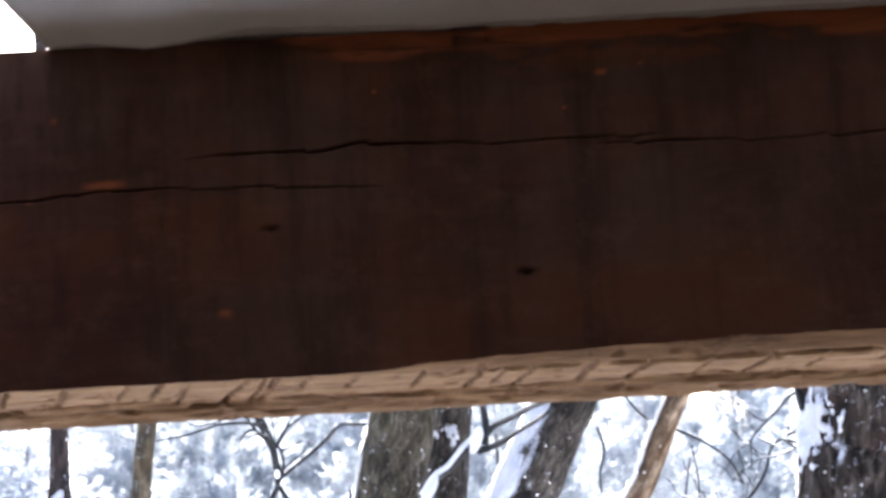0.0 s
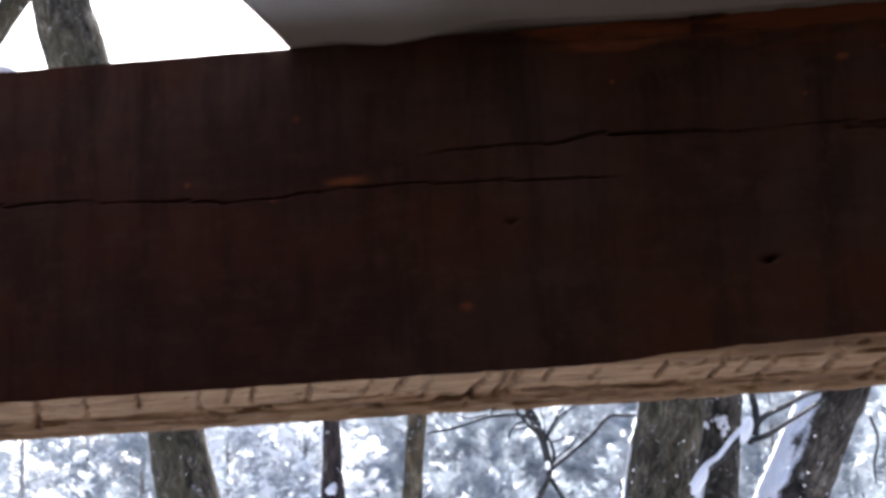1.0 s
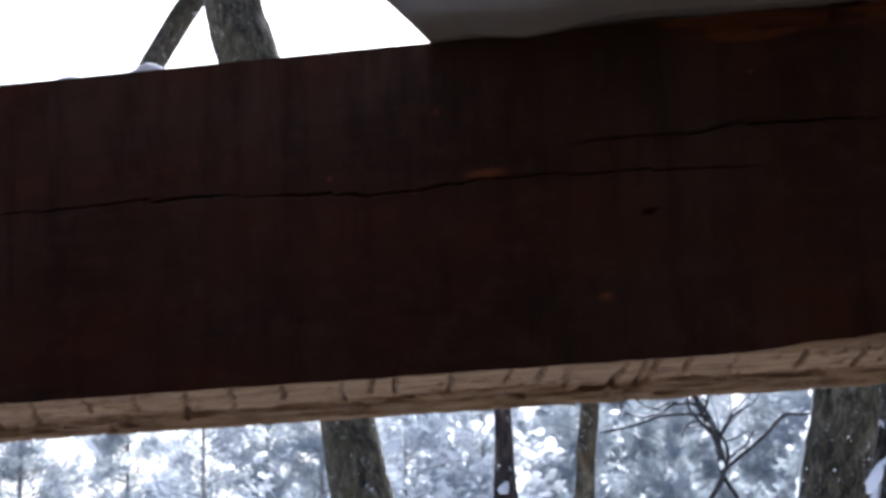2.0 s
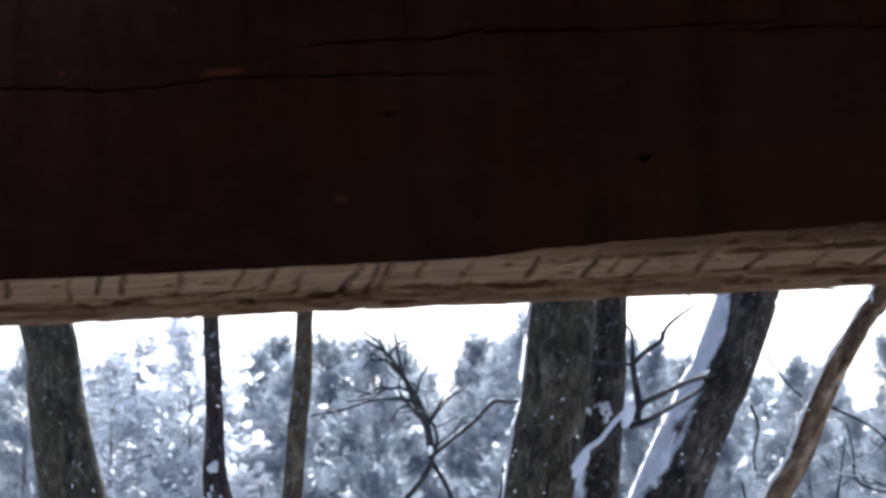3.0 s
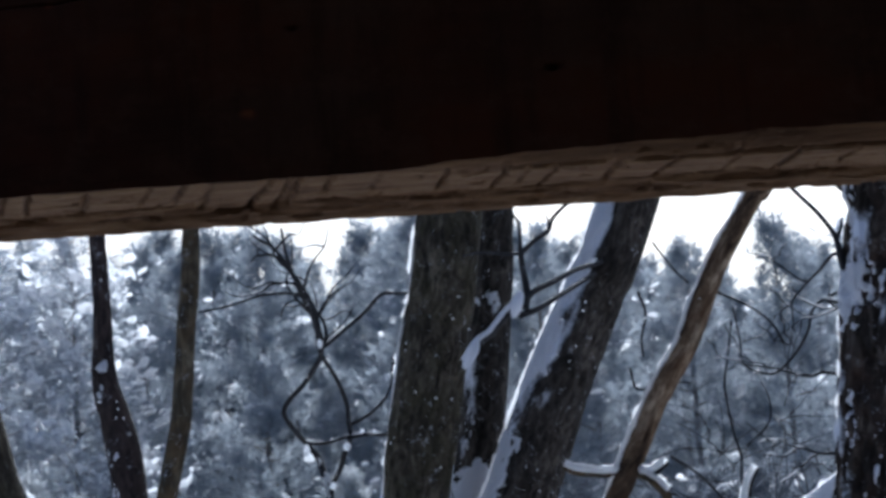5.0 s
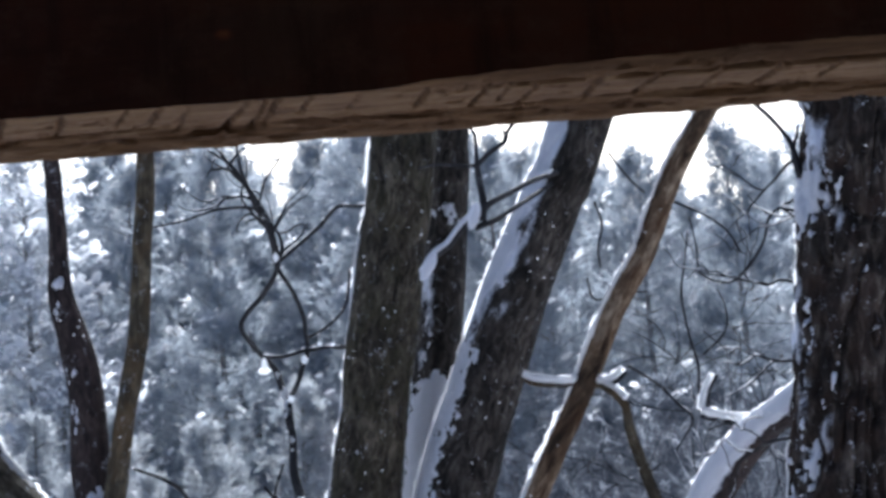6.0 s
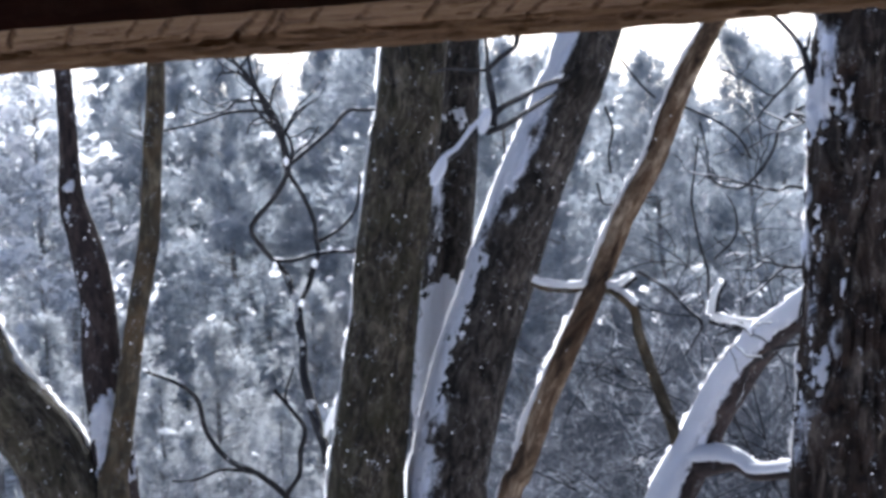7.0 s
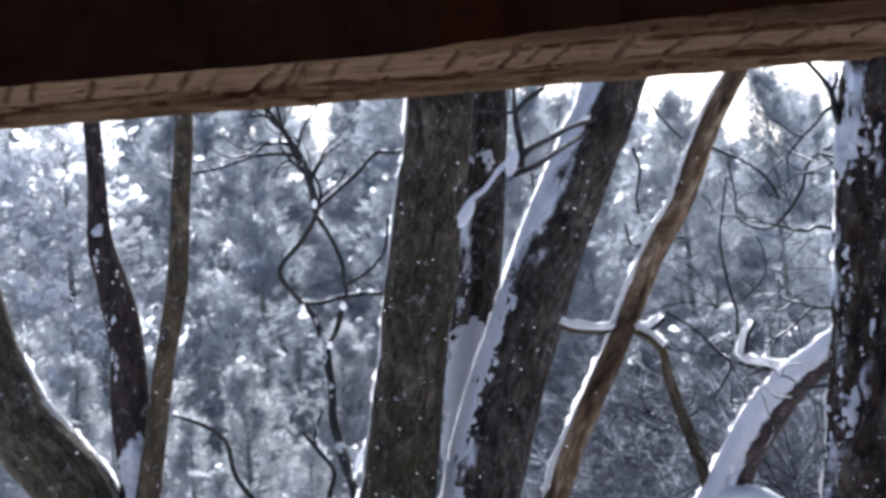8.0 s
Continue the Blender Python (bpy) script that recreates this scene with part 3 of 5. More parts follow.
    under = part("underside", np.stack([X, Y2, Z + Z0], -1).reshape(-1, 3), [f[::-1] for f in grid_faces(len(ys), len(xs)).tolist()], RAW, beam, "raw sawn underside with slanting saw marks")
    at = under.data.attributes.new("wear_shade", 'FLOAT', 'POINT')
    at.data.foreach_set("value", wear_shade.reshape(-1))
    return beam


build_beam()
for x0, length, tall in ((-0.278, 0.030, 0.009), (-0.245, 0.036, 0.004), (-0.33, 0.03, 0.006)):
    drift = thing("snow_patch", "small patch of snow lying on the dark beam", "snow")
    stem("snow", [(x0 - length * 0.5, 0.012, Z0 + BEAM_H, 0.002), (x0, 0.014, Z0 + BEAM_H + 0.2 * tall, tall), (x0 + length * 0.5, 0.012, Z0 + BEAM_H, 0.002)], SNOW, drift, 14, 0.004, 0.35, 0, 5)

SAG = [(-0.0978, -0.0006), (-0.0745, 0.0008), (-0.0414, -0.0036), (-0.0215, -0.0017), (0.0051, 0.0032), (0.0282, 0.0049), (0.0806, 0.0023), (0.1295, 0.0006), (0.1943, 0.0), (0.5, 0.001), (3.1, 0.002)]


def build_roof():
    n = 150
    xs = np.concatenate([[0.0], np.cumsum(np.where(np.arange(n) < 120, 0.005, 0.087))])
    ys = -np.concatenate([np.linspace(-0.13, 0.0, 8), np.linspace(0.002, 0.08, 26), np.linspace(0.1, 2.3, 30)])
    U, Y = np.meshgrid(xs, ys)
    X = -0.0985 + 0.19 * np.clip(Y, -0.3, 0) * np.clip((Y + 0.42) / 0.12, 0, 1) + U
    sag = np.interp(X, [q[0] for q in SAG], [q[1] for q in SAG])
    p = np.stack([X, Y, X * 0], -1)
    near = np.where(Y < 0, np.exp(Y / 0.035), 1.0)
    Z = BEAM_H + 0.0045 + (sag - 0.0045) * near * (Y <= 0.001) + 0.004 * (1 - near) * (fnoise(p * 6, 70) - 0.5) - 0.004 * (Y > 0.001)
    Z = np.where(Y > 0.001, BEAM_H + 0.001, Z) + 0.02 * np.clip(-Y, 0, 3)
    low = np.stack([X, np.where(np.abs(Y) < 0.0012, -0.0035, Y), Z + Z0], -1)
    high = low + np.array([0, 0, 0.018])
    r, c = U.shape
    f = grid_faces(r, c)
    k = r * c
    faces = f[:, ::-1].tolist() + (f + k).tolist()
    for e in (np.arange(c), np.arange(c) + (r - 1) * c, np.arange(r) * c, np.arange(r) * c + c - 1):
        faces += [(int(a), int(b), int(b) + k, int(a) + k) for a, b in zip(e[:-1], e[1:])]
    ob = part("ceiling", np.vstack([low.reshape(-1, 3), high.reshape(-1, 3)]), faces, SHEET)
    tagged(ob, "greyish white roof sheet with a wavy edge lying on the beam", "ceiling", kind="structure")


build_roof()
# unseen roof planks, added to narrow the opening that lights the beam
for b in ((-1.7, -0.11, -2.3, -0.42), (-1.7, -0.62, -0.419, 0.13)):
    tagged(part("ceiling", *box(b[0], b[1], b[2], b[3], Z0 + BEAM_H + 0.002, Z0 + BEAM_H + 0.02), PLANK, smooth=False), "unseen plank roof added to keep light off the beam", "ceiling", kind="structure")
# unseen walls and deck, added to darken the beam and the tree fronts
for nm, b, mt, lab in (("wall_left", (-1.72, -1.6, -2.29, -0.01, 0.0, 2.29), PLANK, "unseen brown plank side wall added to block light"),
                       ("wall_back", (-4.0, 5.5, -2.42, -2.30, 0.0, 4.6), PLANK, "unseen tall brown plank wall added to block light from behind"),
                       ("wall_right", (3.0, 3.12, -2.29, -0.01, 0.0, 2.29), PLANK, "unseen brown plank side wall added to block light"),
                       ("floor", (-1.59, 2.99, -2.29, 0.3, -0.1, 0.1), DECK, "unseen grey wooden deck added to close the shelter")):
    tagged(part(nm, *box(*b), mt, smooth=False), lab, nm.split("_")[0], kind="structure")
for px in (-2.3, 2.85):
    tagged(part("post", *box(px, px + 0.12, 0.0, 0.12, 0.0, Z0 - 0.001), STAINED, smooth=False), "dark brown wooden post under the beam", "post", "posts of the shelter")


# ---- trees by the shelter ----
def down(pts, spread=0.0, base=None):
    """Carries a stem on from its lowest seen point to the ground."""
    p = pts[-1]
    x, y = base or (p[0] + spread, p[1])
    z = ground_z(x, y) - 0.05
    return pts + [((p[0] * 2 + x) / 3, (p[1] * 2 + y) / 3, (p[2] * 2 + z) / 3, p[3] * 1.05), (x, y, z, p[3] * 1.35)]


def kinked(pts, seed, amp=0.012):
    """A twig's line with short bends between its points."""
    rng, out = random.Random(seed), []
    for p, q in zip(pts, pts[1:]):
        out.append(p)
        n = max(1, int(math.dist(p[:3], q[:3]) / 0.07))
        for j in range(1, n):
            u = j / n
            out.append(tuple(a + (b - a) * u for a, b in zip(p[:3], q[:3])) + (p[3] + (q[3] - p[3]) * u,))
            out[-1] = (out[-1][0] + rng.uniform(-amp, amp), out[-1][1], out[-1][2] + rng.uniform(-amp, amp), out[-1][3] * rng.uniform(0.9, 1.2))
    return out + [pts[-1]]


def crooked(parent, at, way, length, r, seed, level):
    """A thin crooked twig that forks."""
    rng = random.Random(seed)
    d, p, pts = Vector(way).normalized(), Vector(at), []
    for k in range(9):
        pts.append((p.x, p.y, p.z, max(0.0016, r * (1 - 0.09 * k))))
        p = p + d * length / 8
        d = (d + Vector((rng.uniform(-1, 1), rng.uniform(-0.6, 0.6), rng.uniform(-1, 1))) * 0.55).normalized()
    stem("twig", pts, BARK_TWIG, parent, 7, 0.015, 0.15, 0, seed)
    snow_on(pts, (-0.1, 0, 1), parent, 0.05, 0.004, 0.8, 10, 0.012, seed + 1, 0.1)
    if level:
        for k in range(2):
            x, y, z, w = pts[rng.randint(2, 6)]
            turn = Vector(way).normalized() + Vector((rng.uniform(-1, 1), rng.uniform(-0.5, 0.5), rng.uniform(-1, 1))) * 1.1
            crooked(parent, (x, y, z), turn, length * rng.uniform(0.45, 0.7), w * 0.75, seed + 3 + 7 * k, level - 1)


def up(pts, dx, top, r=0.02):
    """Carries a stem on above its highest seen point."""
    p = pts[0]
    return [(p[0] + dx, p[1] + 0.2, top, r), (p[0] + dx * 0.45, p[1] + 0.08, (p[2] + top) / 2, (p[3] + r) * 0.55)] + pts


def limbs(tree, at, n, r, mat, seed, reach=0.9):
    """Bare limbs high in a crown."""
    rng = random.Random(seed)
    for k in range(n):
        a = rng.uniform(0, 6.28)
        x, y, z = at[0], at[1], at[2] + rng.uniform(-0.9, 0.9)
        l = reach * rng.uniform(0.6, 1.2)
        pts = [(x, y, z, r)]
        for j in range(1, 5):
            pts.append((x + math.cos(a) * l * j / 4 + rng.uniform(-.05, .05), y + math.sin(a) * l * j / 4, z + l * 0.8 * j / 4 + rng.uniform(-.05, .05), r * (1 - j / 4.6)))
        stem("limb", pts, mat, tree, 7, 0.08, 0.1, 0, seed + k)
        for i in (2, 3, 4):
            tx, ty, tz, tr = pts[i]
            b = a + rng.uniform(-1.2, 1.2)
            m = l * rng.uniform(0.25, 0.5)
            stem("twig", [(tx, ty, tz, r * 0.3), (tx + math.cos(b) * m * 0.5, ty + math.sin(b) * m * 0.5, tz + m * 0.35, r * 0.2), (tx + math.cos(b) * m, ty + math.sin(b) * m, tz + m * 0.9, 0.002)], mat, tree, 5, 0.1, 0.1, 0, seed + k)



# the three-stemmed tree: a thick leaning trunk and two thin stems
tree = thing("tree", "three-stemmed bare dark tree with snow in its fork", "tree")
LEAN = [(a + 0.2 * r * min(max((c - 3.7) / 0.8, 0), 1), b, c, r * (1 + 0.28 * min(max((c - 3.7) / 0.8, 0), 1))) for a, b, c, r in [(-2.588, 6.40, 6.800, 0.0300), (-2.358, 6.40, 5.600, 0.0700), (-2.238, 6.40, 4.904, 0.0853), (-2.166, 6.40, 4.655, 0.0901), (-1.851, 6.40, 3.613, 0.0920), (-1.804, 6.40, 3.310, 0.0996), (-1.725, 6.40, 2.914, 0.1157), (-1.584, 6.40, 2.455, 0.1200), (-1.353, 6.40, 2.119, 0.1300), (-1.248, 6.40, 1.700, 0.1500), (-1.198, 6.40, 0.900, 0.2000), (-1.148, 6.40, -0.100, 0.2800)]]
lean_part = stem("trunk", LEAN, BARK_MOSSY, tree, 56, 0.02, 0.07, 0.004, 11)
snow_on(LEAN, (0.74, 0.16, 0.65), lean_part, 0.045, 0.022, 0.10, 64, 0.015, 11, 0.07, label="thin ridge of snow along the trunk", span=(1.3, 3.4), mat=PAD)
fringe(LEAN, (0.76, 0.1, 0.64), lean_part, 0.022, 900, (1.5, 2.62), 1.0)
stem("limb", [(-2.258, 6.45, 5.354, 0.0500), (-2.391, 6.60, 5.130, 0.0487), (-2.500, 6.60, 4.956, 0.0487), (-2.652, 6.60, 4.707, 0.0448), (-2.772, 6.62, 4.457, 0.0300), (-2.852, 6.62, 4.207, 0.0100)], BARK_MOSSY, tree, 28, 0.03, 0.08, 0.002, 12)
THIN = down([(a, b, c, r * (1.2 if c > 3.02 else 1.45)) for a, b, c, r in [(-1.256, 6.40, 3.457, 0.0247), (-1.248, 6.40, 3.222, 0.0266), (-1.246, 6.40, 3.007, 0.0303), (-1.209, 6.40, 2.850, 0.0398), (-1.175, 6.40, 2.655, 0.0417), (-1.175, 6.40, 2.407, 0.0474), (-1.157, 6.40, 2.216, 0.0493), (-1.148, 6.40, 2.027, 0.0531)]], base=(-1.0, 6.42))
THIN = up(THIN, -0.12, 5.6, 0.012)
thin_part = stem("trunk", THIN, BARK_DARK, tree, 28, 0.012, 0.12, 0.002, 13)
snow_on(THIN, (-0.45, -0.85, 0.3), thin_part, -0.30, 0.006, 1.1, 48, 0.008, 13, 0.12, blotch=16, span=(2.2, 3.4))
snow_on(THIN, (-0.1, -1.0, 0.2), thin_part, 0.02, 0.007, 0.8, 48, 0.006, 17, 0.12, blotch=18, label="patch of snow on the stem", span=(2.79, 3.29))
OLIVE = down([(a, b, c, r * 1.15) for a, b, c, r in [(-0.922, 6.30, 3.431, 0.0262), (-0.948, 6.30, 3.144, 0.0281), (-0.973, 6.30, 2.858, 0.0309), (-1.004, 6.30, 2.709, 0.0309), (-1.044, 6.30, 2.523, 0.0318), (-1.077, 6.30, 2.337, 0.0337), (-1.117, 6.30, 2.116, 0.0374), (-1.138, 6.30, 1.969, 0.0468)]], base=(-1.02, 6.36))
OLIVE = up(OLIVE, 0.05, 5.5, 0.01)
stem("trunk", OLIVE, BARK_OLIVE, tree, 26, 0.018, 0.10, 0.0015, 14)
snow_on(THIN, (0.15, -1.0, 0.1), thin_part, 0.42, 0.012, 0.9, 48, 0.008, 16, 0.12, blotch=12, label="snow plastered above the fork", span=(1.8, 2.52))

# the big clump: an upright trunk, one behind it and one leaning away
tree = thing("tree", "clump of three thick grey-brown trunks, one leaning and snow-plastered", "tree")
MAIN = up(down([(-0.059, 6.50, 3.427, 0.1153), (-0.119, 6.50, 3.115, 0.1172), (-0.175, 6.50, 2.786, 0.1191), (-0.240, 6.50, 2.442, 0.1172), (-0.290, 6.50, 2.158, 0.1249), (-0.324, 6.50, 1.932, 0.1307)], base=(-0.42, 6.5)), 0.55, 7.2, 0.05)
main_part = stem("trunk", MAIN, BARK_MOSSY, tree, 84, 0.012, 0.07, 0.009, 21, dust=((-1, 0.1, 0.2), 0.10, 1.0, 4.4))
snow_on(MAIN, (-0.97, 0.20, 0.10), main_part, 0.035, 0.015, 0.13, 90, 0.010, 21, 0.06, label="rim of snow on the trunk's edge", span=(1.2, 4.4), mat=PAD)
fringe(MAIN, (-1.0, 0.06, 0.05), main_part, 0.015, 901, (1.4, 4.2), 0.75)
BEHIND = up(down([(0.106, 6.90, 3.560, 0.0707), (0.075, 6.90, 3.271, 0.0748), (0.043, 6.90, 3.025, 0.0808), (0.012, 6.90, 2.822, 0.0828), (-0.018, 6.90, 2.620, 0.0849), (-0.046, 6.90, 2.419, 0.0909), (-0.066, 6.90, 2.138, 0.0909)], base=(0.0, 6.8)), 0.25, 6.8, 0.04)
behind_part = stem("trunk", BEHIND, BARK_GREY, tree, 64, 0.012, 0.08, 0.006, 22, dust=((-0.5, -0.8, 0.2), 0.26, 1.4, 3.15))
snow_on(BEHIND, (-0.2, -0.9, 0.2), behind_part, -0.55, 0.005, 1.2, 120, 0.008, 22, 0.08, 0.006, blotch=13, label="patches of snow on the bark", span=(1.6, 3.16))
snow_on(BEHIND, (0.05, -1.0, 0.1), behind_part, 0.26, 0.006, 0.9, 120, 0.008, 29, 0.08, 0.006, blotch=13, tall=0.7, label="patch of snow on the bark", span=(3.0, 3.55))
snow_on(BEHIND, (-0.1, -0.95, 0.2), behind_part, 0.62, 0.007, 0.8, 120, 0.008, 28, 0.08, 0.006, blotch=12, tall=0.6, label="snow plastered low on the bark", span=(1.2, 2.86))
TILT = up(down([(a, b, c, r * 0.94) for a, b, c, r in [(0.560, 6.60, 3.481, 0.1090), (0.453, 6.60, 3.249, 0.1129), (0.330, 6.60, 2.999, 0.1187), (0.243, 6.60, 2.807, 0.1226), (0.170, 6.60, 2.616, 0.1265), (0.092, 6.60, 2.426, 0.1323), (0.028, 6.60, 2.236, 0.1382), (-0.024, 6.60, 2.047, 0.1421), (-0.050, 6.60, 1.895, 0.1460)]], base=(-0.05, 6.6)), 1.2, 6.4, 0.05)
tilt_part = stem("trunk", TILT, BARK_GREY, tree, 96, 0.010, 0.07, 0.009, 23, dust=((-0.80, -0.45, 0.35), 0.40, 1.0, 5.2))
snow_on(TILT, (-0.90, -0.20, 0.35), tilt_part, 0.25, 0.008, 0.46, 180, 0.006, 23, 0.07, 0.006, blotch=14, tall=0.8, label="snow plastered on the leaning trunk", span=(2.62, 5.0))
fringe([(a, b, c, r + 0.006) for a, b, c, r in TILT], (-0.93, 0.02, 0.36), tilt_part, 0.013, 910, (1.4, 4.6), 0.95)
snow_on(TILT, (-0.90, -0.20, 0.35), tilt_part, 0.17, 0.008, 0.46, 180, 0.006, 23, 0.07, 0.006, blotch=14, tall=0.8, label="snow low on the leaning trunk", span=(1.2, 2.95))
BRANCH = [(-0.007, 5.95, 2.911, 0.0150), (0.031, 5.95, 2.968, 0.0125), (0.077, 5.95, 2.998, 0.0118), (0.131, 5.95, 3.059, 0.0125), (0.173, 5.95, 3.094, 0.0145)]
ROOT = [(0.185, 5.95, 3.082, 0.0130), (0.216, 5.95, 3.121, 0.0105), (0.295, 6.05, 3.174, 0.0092), (0.366, 6.20, 3.233, 0.0085), (0.434, 6.40, 3.287, 0.0085), (0.497, 6.58, 3.339, 0.0080)]
branch_part = stem("branch", BRANCH, BARK_TWIG, tree, 16, 0.010, 0.18, 0.001, 24)
for k, pts in enumerate((ROOT,
                         [(0.168, 5.95, 3.047, 0.0110), (0.234, 5.97, 3.072, 0.0095), (0.312, 6.10, 3.136, 0.0085), (0.400, 6.35, 3.226, 0.0080), (0.454, 6.55, 3.292, 0.0080)],
                         [(0.187, 5.95, 3.070, 0.0180), (0.198, 5.95, 3.133, 0.0130), (0.191, 5.95, 3.197, 0.0120), (0.186, 5.95, 3.253, 0.0095)],
                         [(0.186, 5.95, 3.249, 0.0080), (0.189, 5.95, 3.308, 0.0060), (0.186, 5.95, 3.355, 0.0052), (0.170, 5.95, 3.384, 0.0036), (0.168, 5.95, 3.449, 0.0028), (0.182, 5.95, 3.532, 0.0020)],
                         [(0.187, 5.95, 3.249, 0.0085), (0.229, 5.95, 3.286, 0.0078), (0.282, 5.95, 3.321, 0.0068), (0.293, 5.95, 3.352, 0.0058), (0.326, 5.95, 3.387, 0.0050), (0.384, 5.95, 3.431, 0.0030), (0.373, 5.95, 3.470, 0.0026), (0.369, 5.95, 3.521, 0.0020)],
                         [(0.186, 5.95, 3.249, 0.0065), (0.137, 5.97, 3.256, 0.0050), (0.064, 6.05, 3.282, 0.0042), (-0.001, 6.10, 3.285, 0.0030)],
                         [(0.280, 5.95, 3.320, 0.0055), (0.283, 5.95, 3.345, 0.0040), (0.276, 5.95, 3.372, 0.0020)])):
    stem("twig", pts, BARK_TWIG, tree, 12, 0.010, 0.18, 0, 24 + k)
snow_on(BRANCH, (-0.5, -0.5, 0.75), branch_part, 0.42, 0.007, 0.4, 28, 0.006, 25, 0.1, label="snow on the stub of a branch", mat=SNOW)
for k, (x, y, z, wide, tall, lean) in enumerate(((0.008, 5.92, 2.929, 0.018, 0.085, 0.050), (0.165, 5.91, 3.080, 0.022, 0.080, 0.030), (0.163, 5.92, 3.069, 0.018, 0.060, 0.030))):
    clot(branch_part, x, y, z, wide, tall, 251 + k, lean, SNOW)
clot(tree, 0.424, 6.37, 3.291, 0.009, 0.020, 258, 0.045)
clot(tree, -0.425, 6.44, 2.190, 0.013, 0.10, 253, 0.035)
limbs(tree, (0.75, 6.6, 5.8), 7, 0.03, BARK_GREY, 27)

# the tan slanting stem
tree = thing("tree", "slender slanting tree with peeling tan bark and snow on top", "tree")
TAN = up(down([(a, b, c, r * 0.88) for a, b, c, r in [(1.045, 6.20, 3.560, 0.0345), (0.972, 6.20, 3.438, 0.0355), (0.848, 6.20, 3.246, 0.0388), (0.764, 6.20, 3.075, 0.0425), (0.707, 6.20, 2.947, 0.0406), (0.612, 6.20, 2.804, 0.0425), (0.539, 6.20, 2.660, 0.0425), (0.468, 6.20, 2.516, 0.0425), (0.382, 6.20, 2.356, 0.0425), (0.307, 6.20, 2.214, 0.0425), (0.252, 6.20, 2.089, 0.0462), (0.197, 6.20, 1.965, 0.0425), (0.153, 6.20, 1.873, 0.0443)]], base=(-0.25, 6.2)), 0.75, 5.4, 0.012)
tan_part = stem("trunk", TAN, BARK_TAN, tree, 44, 0.010, 0.10, 0.004, 31)
snow_on(TAN, (-0.88, 0.20, 0.43), tan_part, 0.085, 0.019, 0.17, 48, 0.010, 31, 0.10, label="line of snow along the upper side", span=(1.4, 4.6), mat=PAD)
fringe(TAN, (-0.9, 0.04, 0.4), tan_part, 0.018, 902, (1.7, 4.2), 0.8)
limbs(tree, (1.5, 6.3, 4.6), 3, 0.012, BARK_TAN, 32, 0.6)

# the furrowed trunk and its low snow-laden bough
tree = thing("tree", "thick tree with furrowed dark bark and a snow-laden low bough", "tree")
FURROW = up(down([(1.317, 5.40, 3.214, 0.1690), (1.271, 5.40, 2.845, 0.1731), (1.218, 5.40, 2.416, 0.1748), (1.175, 5.40, 2.091, 0.1781), (1.137, 5.40, 1.801, 0.1814)], base=(1.12, 5.4)), 0.5, 7.5, 0.07)
furrow_part = stem("trunk", FURROW, BARK_FURROW, tree, 190, 0.008, 0.05, 0.026, 41, plates=(26.0, 7.0), dust=((-0.95, -0.3, 0.1), 0.22, 1.0, 4.4))
snow_on(FURROW, (-0.92, -0.38, 0.1), furrow_part, -0.60, 0.007, 1.35, 190, 0.006, 41, 0.05, 0.026, plates=(26.0, 7.0), blotch=26, tall=0.2, label="patches of snow in the furrows", span=(1.2, 4.2))
fringe(FURROW, (-1.0, 0.02, 0.0), furrow_part, 0.014, 909, (1.6, 3.6), 0.42)
BOUGH = [(1.231, 5.42, 2.470, 0.0500), (1.062, 5.60, 2.370, 0.0420), (1.003, 5.80, 2.326, 0.0480), (0.930, 5.95, 2.255, 0.0540), (0.866, 6.08, 2.165, 0.0580), (0.812, 6.16, 2.075, 0.0600), (0.768, 6.20, 1.990, 0.0640), (0.722, 6.20, 1.915, 0.0680), (0.660, 6.20, 1.800, 0.0700), (0.560, 6.20, 1.580, 0.0750), (0.491, 6.20, 1.306, 0.0700), (0.461, 6.20, 0.906, 0.0400)]
bough_part = stem("bough", BOUGH, BARK_DARK, tree, 48, 0.010, 0.10, 0.004, 42, dust=((-0.70, -0.6, 0.4), 0.6, 0.5, 3.0))
snow_on(BOUGH, (-0.70, -0.42, 0.6), bough_part, 0.58, 0.018, 0.34, 90, 0.010, 42, 0.10, label="thick snow lying on the bough")
fringe([(a, b, c, r + 0.012) for a, b, c, r in BOUGH], (-0.75, 0.05, 0.66), bough_part, 0.016, 903, (1.2, 2.46), 0.95)
STUB = [(0.985, 5.88, 2.335, 0.0300), (0.927, 5.90, 2.362, 0.0150), (0.880, 5.90, 2.374, 0.0130), (0.820, 5.90, 2.395, 0.0110)]
stub_part = stem("branch", STUB, BARK_TWIG, tree, 14, 0.012, 0.12, 0, 43)
snow_on(STUB, (-0.2, 0.0, 1.0), stub_part, 0.9, 0.018, 0.15, 24, 0.008, 43, 0.12)
fringe([(a, b, c, r + 0.006) for a, b, c, r in STUB], (0.0, 0.05, 1.0), stub_part, 0.016, 904, (2.0, 2.5), 1.0)
TWIG = [(0.837, 5.90, 2.410, 0.0124), (0.851, 5.90, 2.468, 0.0089), (0.878, 5.90, 2.514, 0.0089)]
twig_part = stem("twig", TWIG, BARK_TWIG, tree, 10, 0.01, 0.1, 0, 44)
snow_on(TWIG, (-0.5, 0.0, 0.8), twig_part, 0.8, 0.014, 0.3, 18, 0.006, 44, 0.1)
fringe([(a, b, c, r + 0.004) for a, b, c, r in TWIG], (-0.9, 0.05, 0.3), twig_part, 0.012, 908, (2.0, 2.7), 1.0)
SIDE = [(0.770, 6.18, 1.960, 0.0520), (0.840, 6.12, 1.958, 0.0380), (0.889, 6.05, 1.945, 0.0260), (0.935, 6.00, 1.908, 0.0210), (1.041, 5.85, 1.905, 0.0190)]
